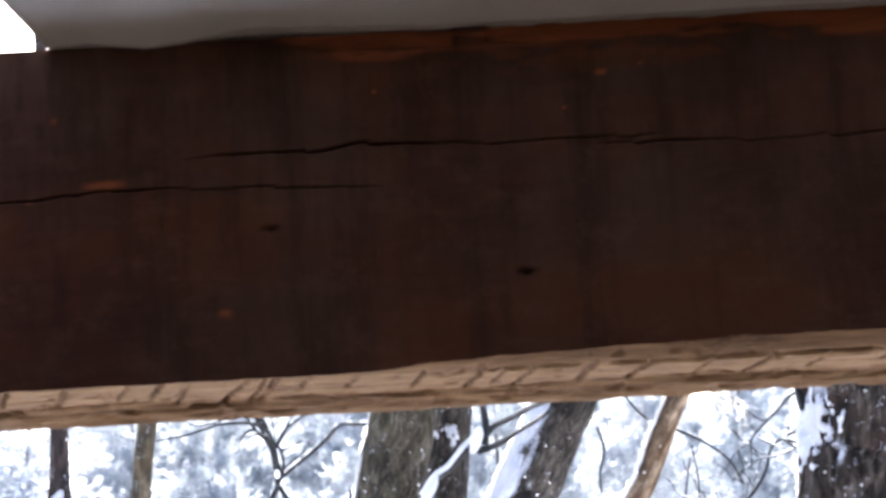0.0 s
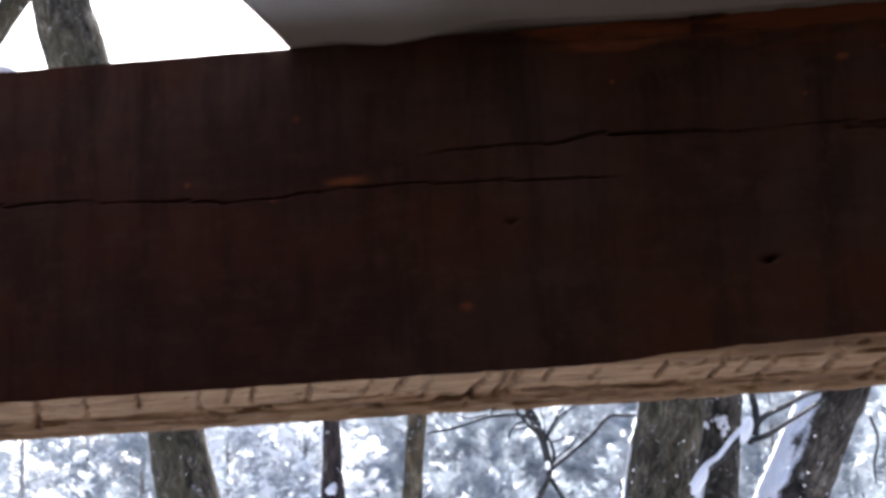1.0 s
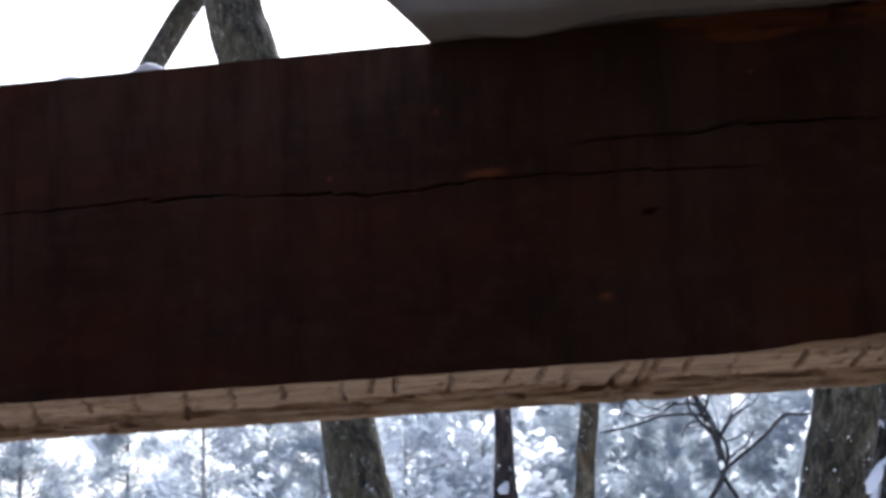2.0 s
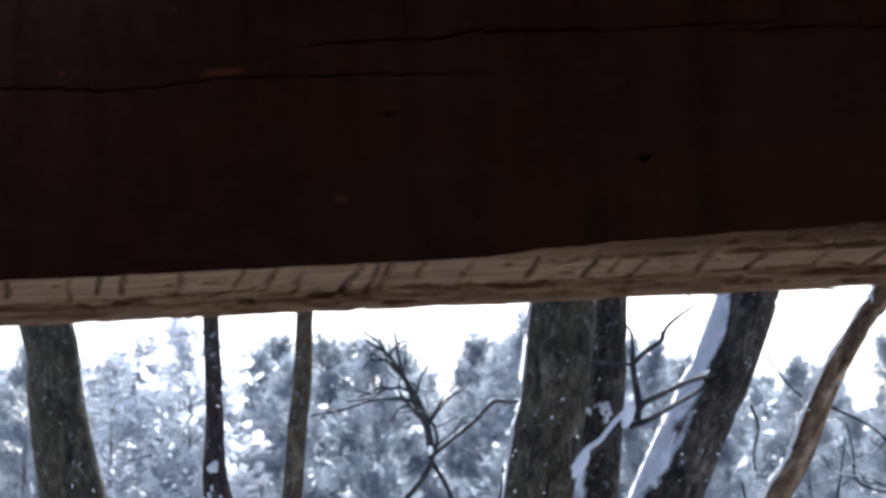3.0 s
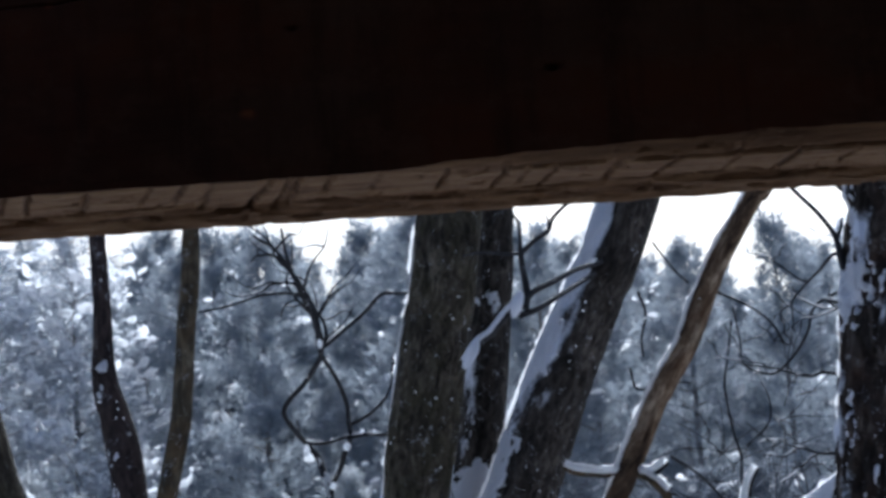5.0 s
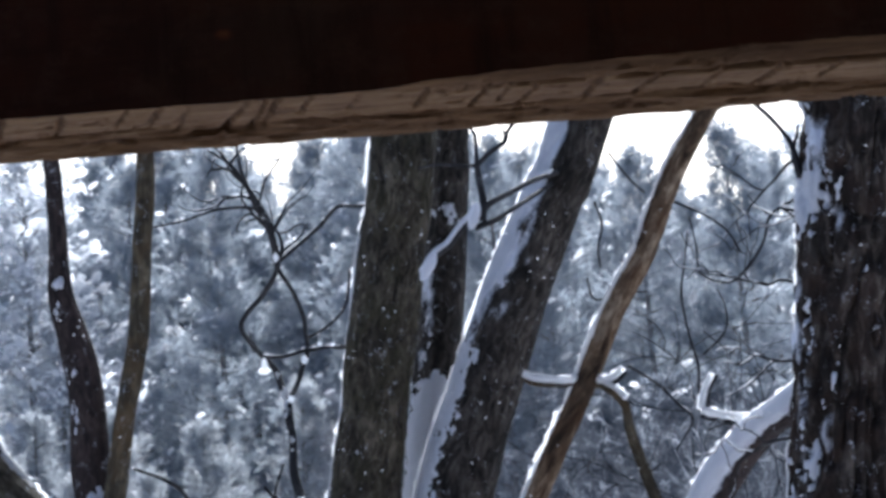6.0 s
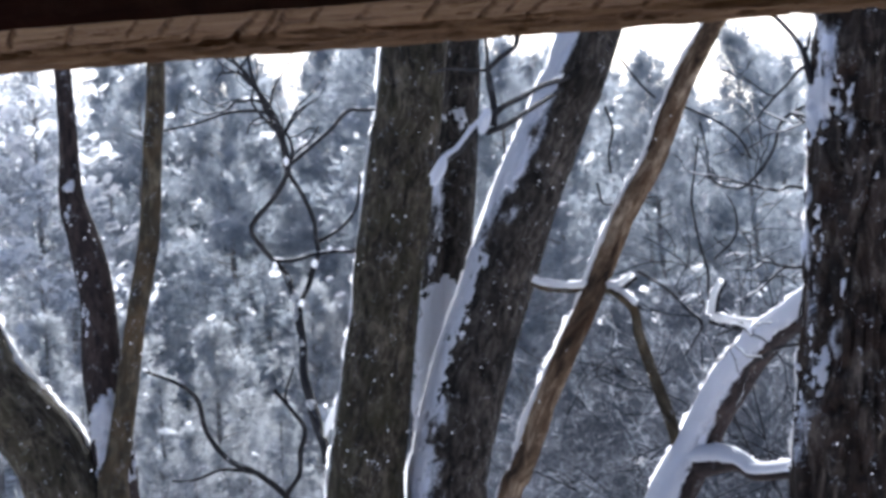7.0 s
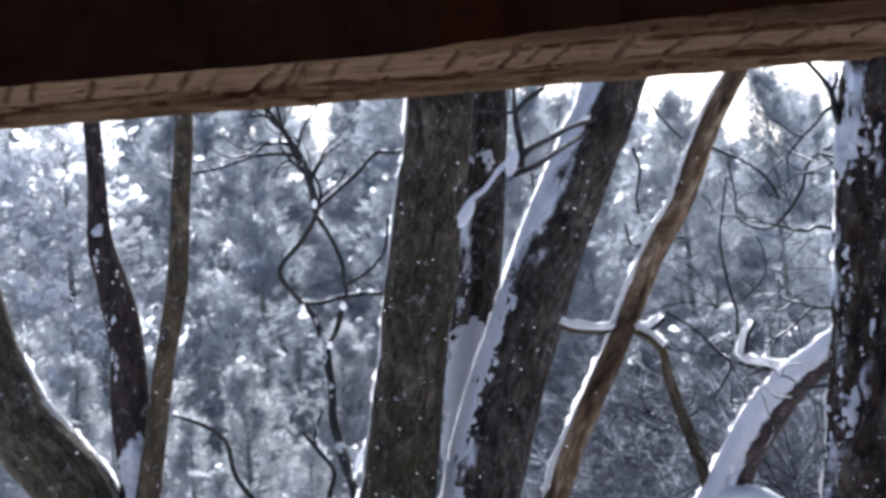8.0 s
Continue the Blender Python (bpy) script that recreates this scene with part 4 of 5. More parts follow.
side_part = stem("branch", SIDE, BARK_DARK, tree, 18, 0.012, 0.15, 0.002, 45)
snow_on(SIDE, (-0.1, 0.0, 1.0), side_part, 0.75, 0.02, 0.25, 28, 0.008, 45, 0.15)
fringe([(a, b, c, r + 0.010) for a, b, c, r in SIDE], (-0.1, 0.05, 1.0), side_part, 0.016, 907, (1.7, 2.2), 1.0)
DEAD = [(0.720, 6.20, 1.992, 0.0222), (0.694, 6.20, 2.112, 0.0203), (0.651, 6.20, 2.262, 0.0185), (0.616, 6.20, 2.394, 0.0166), (0.604, 6.20, 2.478, 0.0148), (0.526, 6.20, 2.545, 0.0129), (0.416, 6.20, 2.551, 0.0111), (0.324, 6.20, 2.564, 0.0111), (0.280, 6.20, 2.585, 0.0074)]
dead_part = stem("branch", DEAD, BARK_OLIVE, tree, 14, 0.012, 0.14, 0, 46)
snow_on(DEAD[4:], (-0.1, 0.0, 1.0), dead_part, 0.75, 0.016, 0.25, 20, 0.008, 46, 0.14)
fringe([(a, b, c, r + 0.006) for a, b, c, r in DEAD[4:]], (-0.1, 0.05, 1.0), dead_part, 0.016, 905, (2.0, 2.7), 1.0)
DEAD2 = [(0.526, 6.20, 2.540, 0.0092), (0.572, 6.20, 2.546, 0.0129), (0.621, 6.20, 2.579, 0.0092)]
dead2_part = stem("twig", DEAD2, BARK_TWIG, tree, 10, 0.01, 0.1, 0, 47)
snow_on(DEAD2, (-0.1, 0.0, 1.0), dead2_part, 0.8, 0.015, 0.25, 18, 0.008, 47, 0.1)
fringe([(a, b, c, r + 0.006) for a, b, c, r in DEAD2], (-0.1, 0.05, 1.0), dead2_part, 0.014, 906, (2.0, 2.7), 1.0)
for k, pts in enumerate(([(1.202, 6.00, 3.080, 0.0090), (1.115, 6.00, 3.013, 0.0081), (1.072, 6.00, 2.943, 0.0081), (1.029, 6.00, 2.855, 0.0081), (0.953, 6.00, 2.815, 0.0072), (0.884, 6.00, 2.847, 0.0063), (0.864, 6.00, 2.940, 0.0054), (0.861, 6.00, 3.051, 0.0045)], [(0.833, 6.20, 3.126, 0.0083), (0.922, 6.20, 3.082, 0.0074), (0.991, 6.20, 3.011, 0.0074), (1.021, 6.20, 2.933, 0.0065)], [(0.899, 6.60, 2.475, 0.0088), (0.892, 6.60, 2.622, 0.0078), (0.866, 6.60, 2.781, 0.0068), (0.871, 6.60, 2.959, 0.0058), (0.892, 6.60, 3.096, 0.0049)], [(0.592, 6.50, 3.200, 0.0086), (0.605, 6.50, 3.120, 0.0077), (0.585, 6.50, 2.984, 0.0067)], [(0.661, 6.50, 2.618, 0.0086), (0.734, 6.50, 2.565, 0.0077), (0.804, 6.50, 2.482, 0.0077), (0.847, 6.50, 2.421, 0.0067), (0.791, 6.50, 2.329, 0.0048)], [(0.654, 6.50, 3.369, 0.0067), (0.714, 6.50, 3.269, 0.0067), (0.769, 6.50, 3.226, 0.0067)], [(0.935, 6.80, 2.691, 0.0070), (1.021, 6.80, 2.756, 0.0060), (1.039, 6.80, 2.855, 0.0050), (1.013, 6.80, 2.898, 0.0040)], [(0.548, 6.80, 2.973, 0.0070), (0.583, 6.80, 2.909, 0.0070), (0.664, 6.80, 2.913, 0.0060), (0.763, 6.80, 2.906, 0.0050)])):
    jit = random.Random(600 + k)
    pts = [(a + jit.uniform(-.012, .012), b, c + jit.uniform(-.012, .012), r * 0.58) for a, b, c, r in pts]
    pts = kinked(pts, 620 + k)
    stem("twig", pts, BARK_TWIG, tree, 8, 0.02, 0.1, 0, 50 + k)
    snow_on(pts, (-0.1, 0, 1), tree, 0.22, 0.004, 0.7, 10, 0.012, 60 + k, 0.1)
snow_on(FURROW, (-0.85, -0.52, 0.1), furrow_part, -0.22, 0.008, 0.9, 190, 0.006, 49, 0.05, 0.026, plates=(26.0, 7.0), grown=41, blotch=12, tall=0.45, label="patch of snow on the rough bark", span=(2.45, 3.5))
for k, (at, way, l, r) in enumerate((((1.16, 5.52, 3.10), (-1.0, 0.9, 0.15), 0.36, 0.0060), ((1.13, 5.50, 2.72), (-1.0, 0.8, 0.5), 0.40, 0.0062), ((1.10, 5.50, 2.50), (-1.0, 1.0, 0.1), 0.34, 0.0055), ((1.08, 5.50, 2.25), (-1.0, 0.7, 0.7), 0.36, 0.0055), ((1.12, 5.52, 2.95), (-0.9, 1.2, 0.6), 0.38, 0.0055))):
    crooked(tree, at, way, l, r, 800 + 20 * k, 2)
# two stiff snags that leave the trunk under the beam, and a fine twig off the leaning trunk
for k, pts in enumerate(([(1.140, 5.42, 3.005, 0.0150), (1.122, 5.40, 3.060, 0.0120), (1.114, 5.40, 3.120, 0.0090), (1.093, 5.40, 3.164, 0.0072), (1.056, 5.40, 3.215, 0.0066), (1.011, 5.40, 3.266, 0.0060), (0.960, 5.40, 3.335, 0.0050), (0.920, 5.40, 3.420, 0.0035)],
                         [(1.114, 5.40, 3.118, 0.0070), (1.130, 5.40, 3.152, 0.0055), (1.137, 5.40, 3.185, 0.0035)],
                         [(1.190, 5.40, 3.225, 0.0090), (1.101, 5.40, 3.313, 0.0072), (1.035, 5.40, 3.376, 0.0066), (1.015, 5.40, 3.403, 0.0060), (0.990, 5.40, 3.470, 0.0045)],
                         [(0.690, 6.50, 3.672, 0.0050), (0.757, 6.50, 3.624, 0.0036), (0.787, 6.50, 3.606, 0.0058), (0.840, 6.50, 3.598, 0.0036), (0.918, 6.50, 3.588, 0.0028), (0.995, 6.50, 3.580, 0.0016)])):
    stem("twig", pts, BARK_TWIG, tree, 10, 0.010, 0.18, 0, 640 + k)
snow_on(FURROW, (-0.90, -0.44, 0.1), furrow_part, 0.06, 0.009, 0.60, 190, 0.006, 52, 0.05, 0.026, plates=(26.0, 7.0), grown=41, blotch=9, tall=0.35, label="large patch of snow on the rough bark", span=(2.66, 3.25))
limbs(tree, (1.8, 5.5, 5.6), 5, 0.04, BARK_FURROW, 48)

# the sapling with crossing stems
sapling = thing("sapling", "bare dark sapling with crossing twisted stems and small clots of snow", "sapling")
SAP = down([(a, b, c, r * 0.8) for a, b, c, r in [(-0.470, 7.20, 1.992, 0.0272), (-0.509, 7.30, 2.143, 0.0254), (-0.567, 7.50, 2.327, 0.0239), (-0.592, 7.60, 2.509, 0.0208), (-0.610, 7.70, 2.719, 0.0189), (-0.660, 7.80, 2.857, 0.0157), (-0.744, 7.80, 2.965, 0.0135), (-0.785, 7.80, 3.037, 0.0135), (-0.759, 7.80, 3.092, 0.0135), (-0.686, 7.80, 3.167, 0.0135), (-0.623, 7.80, 3.277, 0.0135), (-0.637, 7.80, 3.404, 0.0135), (-0.666, 7.80, 3.499, 0.0135), (-0.728, 7.80, 3.607, 0.0112), (-0.790, 7.80, 3.705, 0.0090), (-0.878, 7.80, 3.770, 0.0067)][::-1]], base=(-0.30, 7.2))[::-1]
SAP = kinked(SAP, 700)
sap_part = stem("stem", SAP, BARK_TWIG, sapling, 12, 0.02, 0.12, 0, 70)
snow_on(SAP, (-0.3, -0.25, 1), sap_part, 0.25, 0.012, 0.9, 16, 0.01, 70, 0.12, blotch=9, span=(1.9, 3.6))
for k, (nm, pts) in enumerate((("stem", [(-0.610, 7.70, 2.719, 0.0155), (-0.574, 7.80, 2.794, 0.0135), (-0.524, 7.80, 2.926, 0.0135), (-0.541, 7.90, 3.078, 0.0113), (-0.580, 7.90, 3.185, 0.0113), (-0.638, 7.90, 3.293, 0.0113), (-0.661, 7.90, 3.435, 0.0102), (-0.708, 7.90, 3.543, 0.0102), (-0.756, 7.90, 3.699, 0.0079), (-0.772, 7.90, 3.818, 0.0068)]), ("twig", [(-0.629, 7.80, 3.282, 0.0112), (-0.538, 7.80, 3.351, 0.0101), (-0.443, 7.80, 3.424, 0.0101), (-0.364, 7.70, 3.476, 0.0100), (-0.225, 7.60, 3.459, 0.0077)]), ("twig", [(-0.672, 7.80, 3.500, 0.0090), (-0.733, 7.80, 3.522, 0.0090), (-0.847, 7.80, 3.524, 0.0079), (-0.986, 7.80, 3.488, 0.0067), (-1.112, 7.80, 3.470, 0.0056)]), ("twig", [(-0.524, 7.80, 2.926, 0.0101), (-0.452, 7.80, 2.932, 0.0090), (-0.339, 7.60, 2.916, 0.0099)]), ("twig", [(-0.536, 7.90, 2.985, 0.0091), (-0.453, 7.90, 3.025, 0.0079), (-0.380, 7.90, 3.089, 0.0079), (-0.342, 7.90, 3.248, 0.0068)]), ("twig", [(-0.713, 7.80, 2.917, 0.0090), (-0.634, 7.80, 2.907, 0.0090), (-0.524, 7.80, 2.931, 0.0090)]))):
    pts = kinked([(a, b, c, r * 0.8) for a, b, c, r in pts], 710 + k)
    stem(nm, pts, BARK_TWIG, sapling, 9, 0.02, 0.12, 0, 71 + k)
    snow_on(pts, (-0.2, 0.0, 1), sapling, -0.05, 0.007, 0.9, 12, 0.01, 80 + k, 0.12, blotch=9)

for k, (x, y, z, wide, tall) in enumerate(((-0.690, 7.68, 2.868, 0.014, 0.050), (-0.535, 7.72, 2.880, 0.013, 0.035), (-0.592, 7.66, 2.722, 0.015, 0.030), (-0.624, 7.74, 3.300, 0.012, 0.035), (-0.470, 7.70, 2.935, 0.012, 0.020), (-0.420, 7.70, 2.930, 0.011, 0.018))):
    clot(sapling, x, y, z, wide, tall, 760 + k)

for k, (at, way, l) in enumerate((((-0.64, 7.8, 3.42), (-0.9, 0, 0.8), 0.38), ((-0.70, 7.8, 3.55), (-1.0, 0, 0.45), 0.34), ((-0.69, 7.88, 3.50), (-0.1, 0, 1.0), 0.34), ((-0.62, 7.8, 3.30), (0.5, 0, 1.0), 0.30), ((-0.75, 7.8, 3.64), (-0.7, 0, 0.9), 0.26))):
    crooked(sapling, at, way, l, 0.0075, 960 + 20 * k, 1)

rng = random.Random(33)
for k in range(7):
    x, y, z, r = rng.choice([p for p in SAP if 3.25 < p[2] < 3.75])
    side = rng.choice((-1, 1))
    pts, l = [(x, y, z, 0.006)], rng.uniform(0.10, 0.26)
    for j in range(1, 5):
        pts.append((x + side * l * j / 4 * rng.uniform(0.5, 1.0), y + rng.uniform(-.02, .02), z + l * j / 4 * rng.uniform(0.6, 1.2) + rng.uniform(-.015, .015), 0.006 - 0.0011 * j))
    stem("twig", pts, BARK_TWIG, sapling, 6, 0.02, 0.1, 0, 95 + k)

# a low bare bush
bush = thing("bush", "low bare bush with thin arching twigs", "bush")
BUSH = down([(-0.640, 7.00, 1.964, 0.0123), (-0.737, 7.00, 2.052, 0.0102), (-0.836, 7.00, 2.106, 0.0102), (-0.911, 7.00, 2.213, 0.0092), (-0.935, 7.00, 2.327, 0.0082), (-1.003, 7.00, 2.393, 0.0072), (-1.123, 7.00, 2.447, 0.0051)][::-1], base=(-0.30, 7.0))[::-1]
BUSH = kinked(BUSH, 730)
bush_part = stem("stem", BUSH, BARK_TWIG, bush, 10, 0.02, 0.12, 0, 90)
for k, pts in enumerate(([(-0.737, 7.00, 2.052, 0.0072), (-0.858, 7.00, 2.073, 0.0061), (-0.962, 7.00, 2.044, 0.0051), (-1.043, 7.00, 2.045, 0.0041)], [(-0.640, 7.00, 1.964, 0.0102), (-0.585, 7.00, 2.037, 0.0082), (-0.554, 7.00, 2.197, 0.0082), (-0.601, 7.00, 2.272, 0.0082), (-0.657, 7.00, 2.348, 0.0061)], [(-0.601, 7.00, 2.272, 0.0061), (-0.618, 7.00, 2.324, 0.0051), (-0.581, 7.00, 2.424, 0.0041)])):
    pts = kinked(pts, 740 + k)
    stem("twig", pts, BARK_TWIG, bush, 8, 0.02, 0.12, 0, 91 + k)
snow_on(BUSH, (-0.2, -0.3, 1), bush_part, 0.2, 0.007, 0.8, 14, 0.01, 94, 0.12, span=(1.8, 2.15))


# ---- the wood behind ----
CAP = [(math.cos(q), math.sin(q), -0.30) for q in (0, 0.9, 1.8, 2.69, 3.59, 4.49, 5.39)] + [(0.55 * math.cos(q), 0.55 * math.sin(q), 0.08) for q in (0.45, 1.35, 2.24, 3.14, 4.04, 4.94, 5.83)] + [(0.0, 0.0, 0.2)]
CAP_FACES = [(i, (i + 1) % 7, 7 + i) for i in range(7)] + [((i + 1) % 7, 7 + (i + 1) % 7, 7 + i) for i in range(7)] + [(7 + i, 7 + (i + 1) % 7, 14) for i in range(7)]


def blades(at, way, size, count, rng, length, width, spread):
    """Needle sprays: narrow blades that fan out from each tuft."""
    at, way = np.repeat(at, count, 0), np.repeat(way, count, 0)
    size = np.repeat(size, count)[:, None]
    d = way + spread * rng.normal(size=at.shape)
    d /= np.linalg.norm(d, axis=1)[:, None] + 1e-9
    w = np.cross(d, rng.normal(size=at.shape))
    w /= np.linalg.norm(w, axis=1)[:, None] + 1e-9
    l = rng.uniform(*length, (len(at), 1)) * size
    b = rng.uniform(*width, (len(at), 1)) * size
    p = at + 0.35 * size * rng.normal(size=at.shape) * length[0]
    return np.stack([p - d * l * 0.2, p + d * l * 0.45 + w * b, p + d * l, p + d * l * 0.45 - w * b], 1).reshape(-1, 3)


def caps(at, size, rng):
    """Rounded caps of snow that cling to the sprays, each uneven and tilted its own way."""
    base = np.array(CAP)
    up_way = np.array([0.0, 0.45, 0.8]) + 0.42 * rng.normal(size=at.shape)
    up_way /= np.linalg.norm(up_way, axis=1)[:, None]
    one = np.cross(up_way, rng.normal(size=at.shape))
    one /= np.linalg.norm(one, axis=1)[:, None]
    axes = np.stack([one, np.cross(up_way, one), up_way], 1)
    local = base[None] * size[:, None] * rng.uniform(0.65, 1.3, (len(at), len(base), 1))
    v = at[:, None] + local @ axes
    f = (np.array(CAP_FACES)[None] + 15 * np.arange(len(at))[:, None, None]).reshape(-1, 3)
    return v.reshape(-1, 3), f.tolist()


def pine(seed, h, laden, mat):
    """A tall pine: trunk, whorls of boughs, tufts of needles at their ends, lumps of snow on top of them."""
    rng = np.random.default_rng(seed)
    t = thing("pine", "tall pine with snow-laden needle tufts" if laden > 0.3 else "tall dark pine with a light powder of snow", "tree", "pines of the wood")
    bend = rng.uniform(-0.25, 0.25, 2)

    def axis(z):
        return np.array([bend[0] * math.sin(3 * z / h), bend[1] * math.sin(2.2 * z / h), z])

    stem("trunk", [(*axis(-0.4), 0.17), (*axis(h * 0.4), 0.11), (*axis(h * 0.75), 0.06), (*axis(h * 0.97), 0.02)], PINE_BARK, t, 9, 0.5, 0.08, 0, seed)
    tufts, ways, sizes, snow, snow_size, bv, bf = [], [], [], [], [], [], []
    z = h * 0.16
    while z < h * 0.985:
        k = (z / h - 0.16) / 0.84
        reach = h * 0.15 * math.sin(math.pi * min(0.985, 0.30 + 0.70 * k)) ** 0.8 * rng.uniform(0.7, 1.2) + 0.12
        for j in range(rng.integers(4, 8)):
            if rng.random() < 0.10:
                continue
            a = rng.uniform(0, 6.283)
            l = reach * rng.uniform(0.5, 1.2)
            lift, droop = rng.uniform(0.15, 0.55) + 0.5 * k * k, rng.uniform(0.1, 0.45)
            o = axis(z + rng.uniform(-0.2, 0.2))
            out = np.array([math.cos(a), math.sin(a), 0.0])
            side = np.array([-math.sin(a), math.cos(a), 0.0])

            def on(s):
                return o + out * l * s + np.array([0, 0, l * (lift * s - droop * s * s)])

            m = len(bv)
            for s in (0.0, 0.5, 1.0):
                c, r = on(s), 0.018 * (1.1 - s)
                bv += [c + side * r, c - side * r * 0.5 + np.array([0, 0, r]), c - side * r * 0.5 - np.array([0, 0, r])]
            bf += [(m + 3 * q + i, m + 3 * q + (i + 1) % 3, m + 3 * q + 3 + (i + 1) % 3, m + 3 * q + 3 + i) for q in (0, 1) for i in range(3)]
            n = max(2, int(l / 0.26))
            for i in range(n):
                s = 0.3 + 0.72 * (i + rng.uniform(0, 1)) / n
                wide = 0.30 * l * (1.15 - s) + 0.10
                for off in rng.uniform(-1, 1, 3 if laden > 0.2 else 4):
                    p = on(s) + side * wide * off + rng.normal(size=3) * (0.07, 0.07, 0.15)
                    tufts.append(p)
                    ways.append(out * 0.55 + side * 0.5 * off + np.array([0, 0, 0.55]))
                    sizes.append(rng.uniform(0.7, 1.2))
                    if s > 0.6 and rng.random() < 1.8 * laden:
                        e = min(0.16, 0.06 + 0.2 * l, 0.05 * rng.pareto(1.8) + 0.06)
                        snow.append(p + np.array([0, 0.05, 0.28 + 0.5 * e]) + out * 0.22)
                        snow_size.append((e * rng.uniform(1.2, 2.2), e * rng.uniform(0.8, 1.3), e * rng.uniform(0.6, 1.1)))
        z += 0.34 + 0.30 * (1 - k)
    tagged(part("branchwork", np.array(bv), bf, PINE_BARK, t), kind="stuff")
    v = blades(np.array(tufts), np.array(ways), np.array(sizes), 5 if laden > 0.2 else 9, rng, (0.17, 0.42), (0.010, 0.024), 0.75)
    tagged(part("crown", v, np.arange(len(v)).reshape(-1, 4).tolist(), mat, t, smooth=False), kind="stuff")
    sv, sf = caps(np.array(snow), np.array(snow_size), rng)
    tagged(part("snow", sv, sf, PAD, t, "lumps of snow on the boughs"), kind="stuff")
    return t


def place(model, x, y, turn, size=1.0):
    ob = copy_thing(model, pose(x, y, ground_z(x, y) - 0.1, 0, 0, turn))
    ob.scale = (size, size, size)
    return ob


def stand(az, d, el, h):
    """Ground place, and size of a model of height h, for a tree whose top is el degrees up, az degrees aside, at a distance d."""
    x = 0.13 + math.tan(radians(az)) * d
    return x, d, (1.8 + math.hypot(x, d) * math.tan(radians(el))) / h


rng = random.Random(17)
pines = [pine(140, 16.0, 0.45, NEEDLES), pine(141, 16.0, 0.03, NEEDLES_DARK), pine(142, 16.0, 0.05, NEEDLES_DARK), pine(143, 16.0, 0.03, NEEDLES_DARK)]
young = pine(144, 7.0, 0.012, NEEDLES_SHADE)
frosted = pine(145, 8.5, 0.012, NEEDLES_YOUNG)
WOOD = [(-11.3, 58, 13.3, 0), (-6.5, 60, 12.7, 1), (-2.2, 58, 13.3, 2), (4.7, 60, 11.7, 3), (-13.2, 57, 12.4, 0), (-9.6, 70, 12.3, 1), (-8.4, 64, 12.3, 2), (-5.4, 72, 11.7, 3), (-4.2, 76, 11.3, 3), (-3.1, 66, 12.3, 1), (-0.8, 70, 12.7, 3),
        (0.9, 62, 12.3, 1), (1.7, 72, 11.9, 2), (2.9, 78, 11.0, 1), (3.8, 74, 10.7, 2), (6.0, 78, 10.3, 3), (6.9, 58, 12.0, 2), (8.1, 70, 11.3, 1), (9.6, 62, 12.0, 2), (11.5, 66, 12.2, 3), (13.5, 60, 12.5, 1),
        (-15.2, 62, 12.6, 2), (-16.8, 70, 12.8, 1), (-18.5, 60, 13.0, 0), (-20.5, 68, 12.8, 3), (-23.0, 62, 13.0, 2), (-12.3, 78, 12.0, 2), (-7.4, 80, 11.9, 3), (5.4, 84, 11.0, 1), (-14.2, 74, 12.2, 1), (-12.4, 82, 12.6, 0), (-1.4, 80, 12.4, 1), (0.2, 78, 12.4, 2), (2.3, 66, 11.5, 3), (7.5, 76, 11.6, 3), (8.9, 80, 11.7, 0), (10.5, 74, 12.0, 1), (4.3, 68, 11.2, 1), (-10.5, 60, 11.8, 0), (-17.6, 80, 12.4, 3),
        (-8.9, 76, 12.8, 2), (-7.7, 74, 12.8, 3), (-6.9, 78, 12.6, 2), (-3.7, 70, 12.7, 2), (-2.6, 78, 12.6, 3), (-5.9, 82, 12.3, 1)]
WOOD += [(-14.5 + 1.05 * k, 90 + 7 * (k % 3), 11.6 + 0.35 * math.sin(2.1 * k), 1 + k % 3) for k in range(18)]
for k, (az, d, el, kind) in enumerate(WOOD):
    x, y, size = stand(az, d, el, 16.0)
    if k < 4:
        pines[kind].matrix_world = pose(x, y, ground_z(x, y) - 0.1)
        pines[kind].scale = (size,) * 3
    else:
        place(pines[kind], x, y, rng.uniform(0, 360), size)
# small frosted pines at the foot of the wood, then young ones coloured dark for shade
for k, (az, d, el) in enumerate(((-12.6, 48, 6.6), (-11.2, 52, 6.0), (-9.4, 47, 6.0), (-7.1, 46, 5.6), (-6.3, 52, 4.6), (-4.4, 48, 6.4), (-3.6, 52, 6.0), (-8.5, 44, 4.4), (-5.4, 43, 3.4), (-13.8, 46, 5.4), (5.9, 44, 4.2), (6.7, 47, 3.4), (3.3, 48, 4.4), (-10.4, 42, 4.4), (-7.8, 42, 3.0), (-4.0, 42, 3.2))):
    x, y, size = stand(az, d, el, 8.5)
    if k:
        place(frosted, x, y, rng.uniform(0, 360), size)
    else:
        frosted.matrix_world = pose(x, y, ground_z(x, y) - 0.1)
        frosted.scale = (size,) * 3
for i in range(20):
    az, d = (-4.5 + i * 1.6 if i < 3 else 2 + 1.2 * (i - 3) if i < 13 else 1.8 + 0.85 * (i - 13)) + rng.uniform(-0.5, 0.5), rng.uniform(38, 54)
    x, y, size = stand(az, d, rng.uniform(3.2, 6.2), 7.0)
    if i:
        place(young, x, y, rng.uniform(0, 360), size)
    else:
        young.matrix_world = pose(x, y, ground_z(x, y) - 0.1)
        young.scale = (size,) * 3


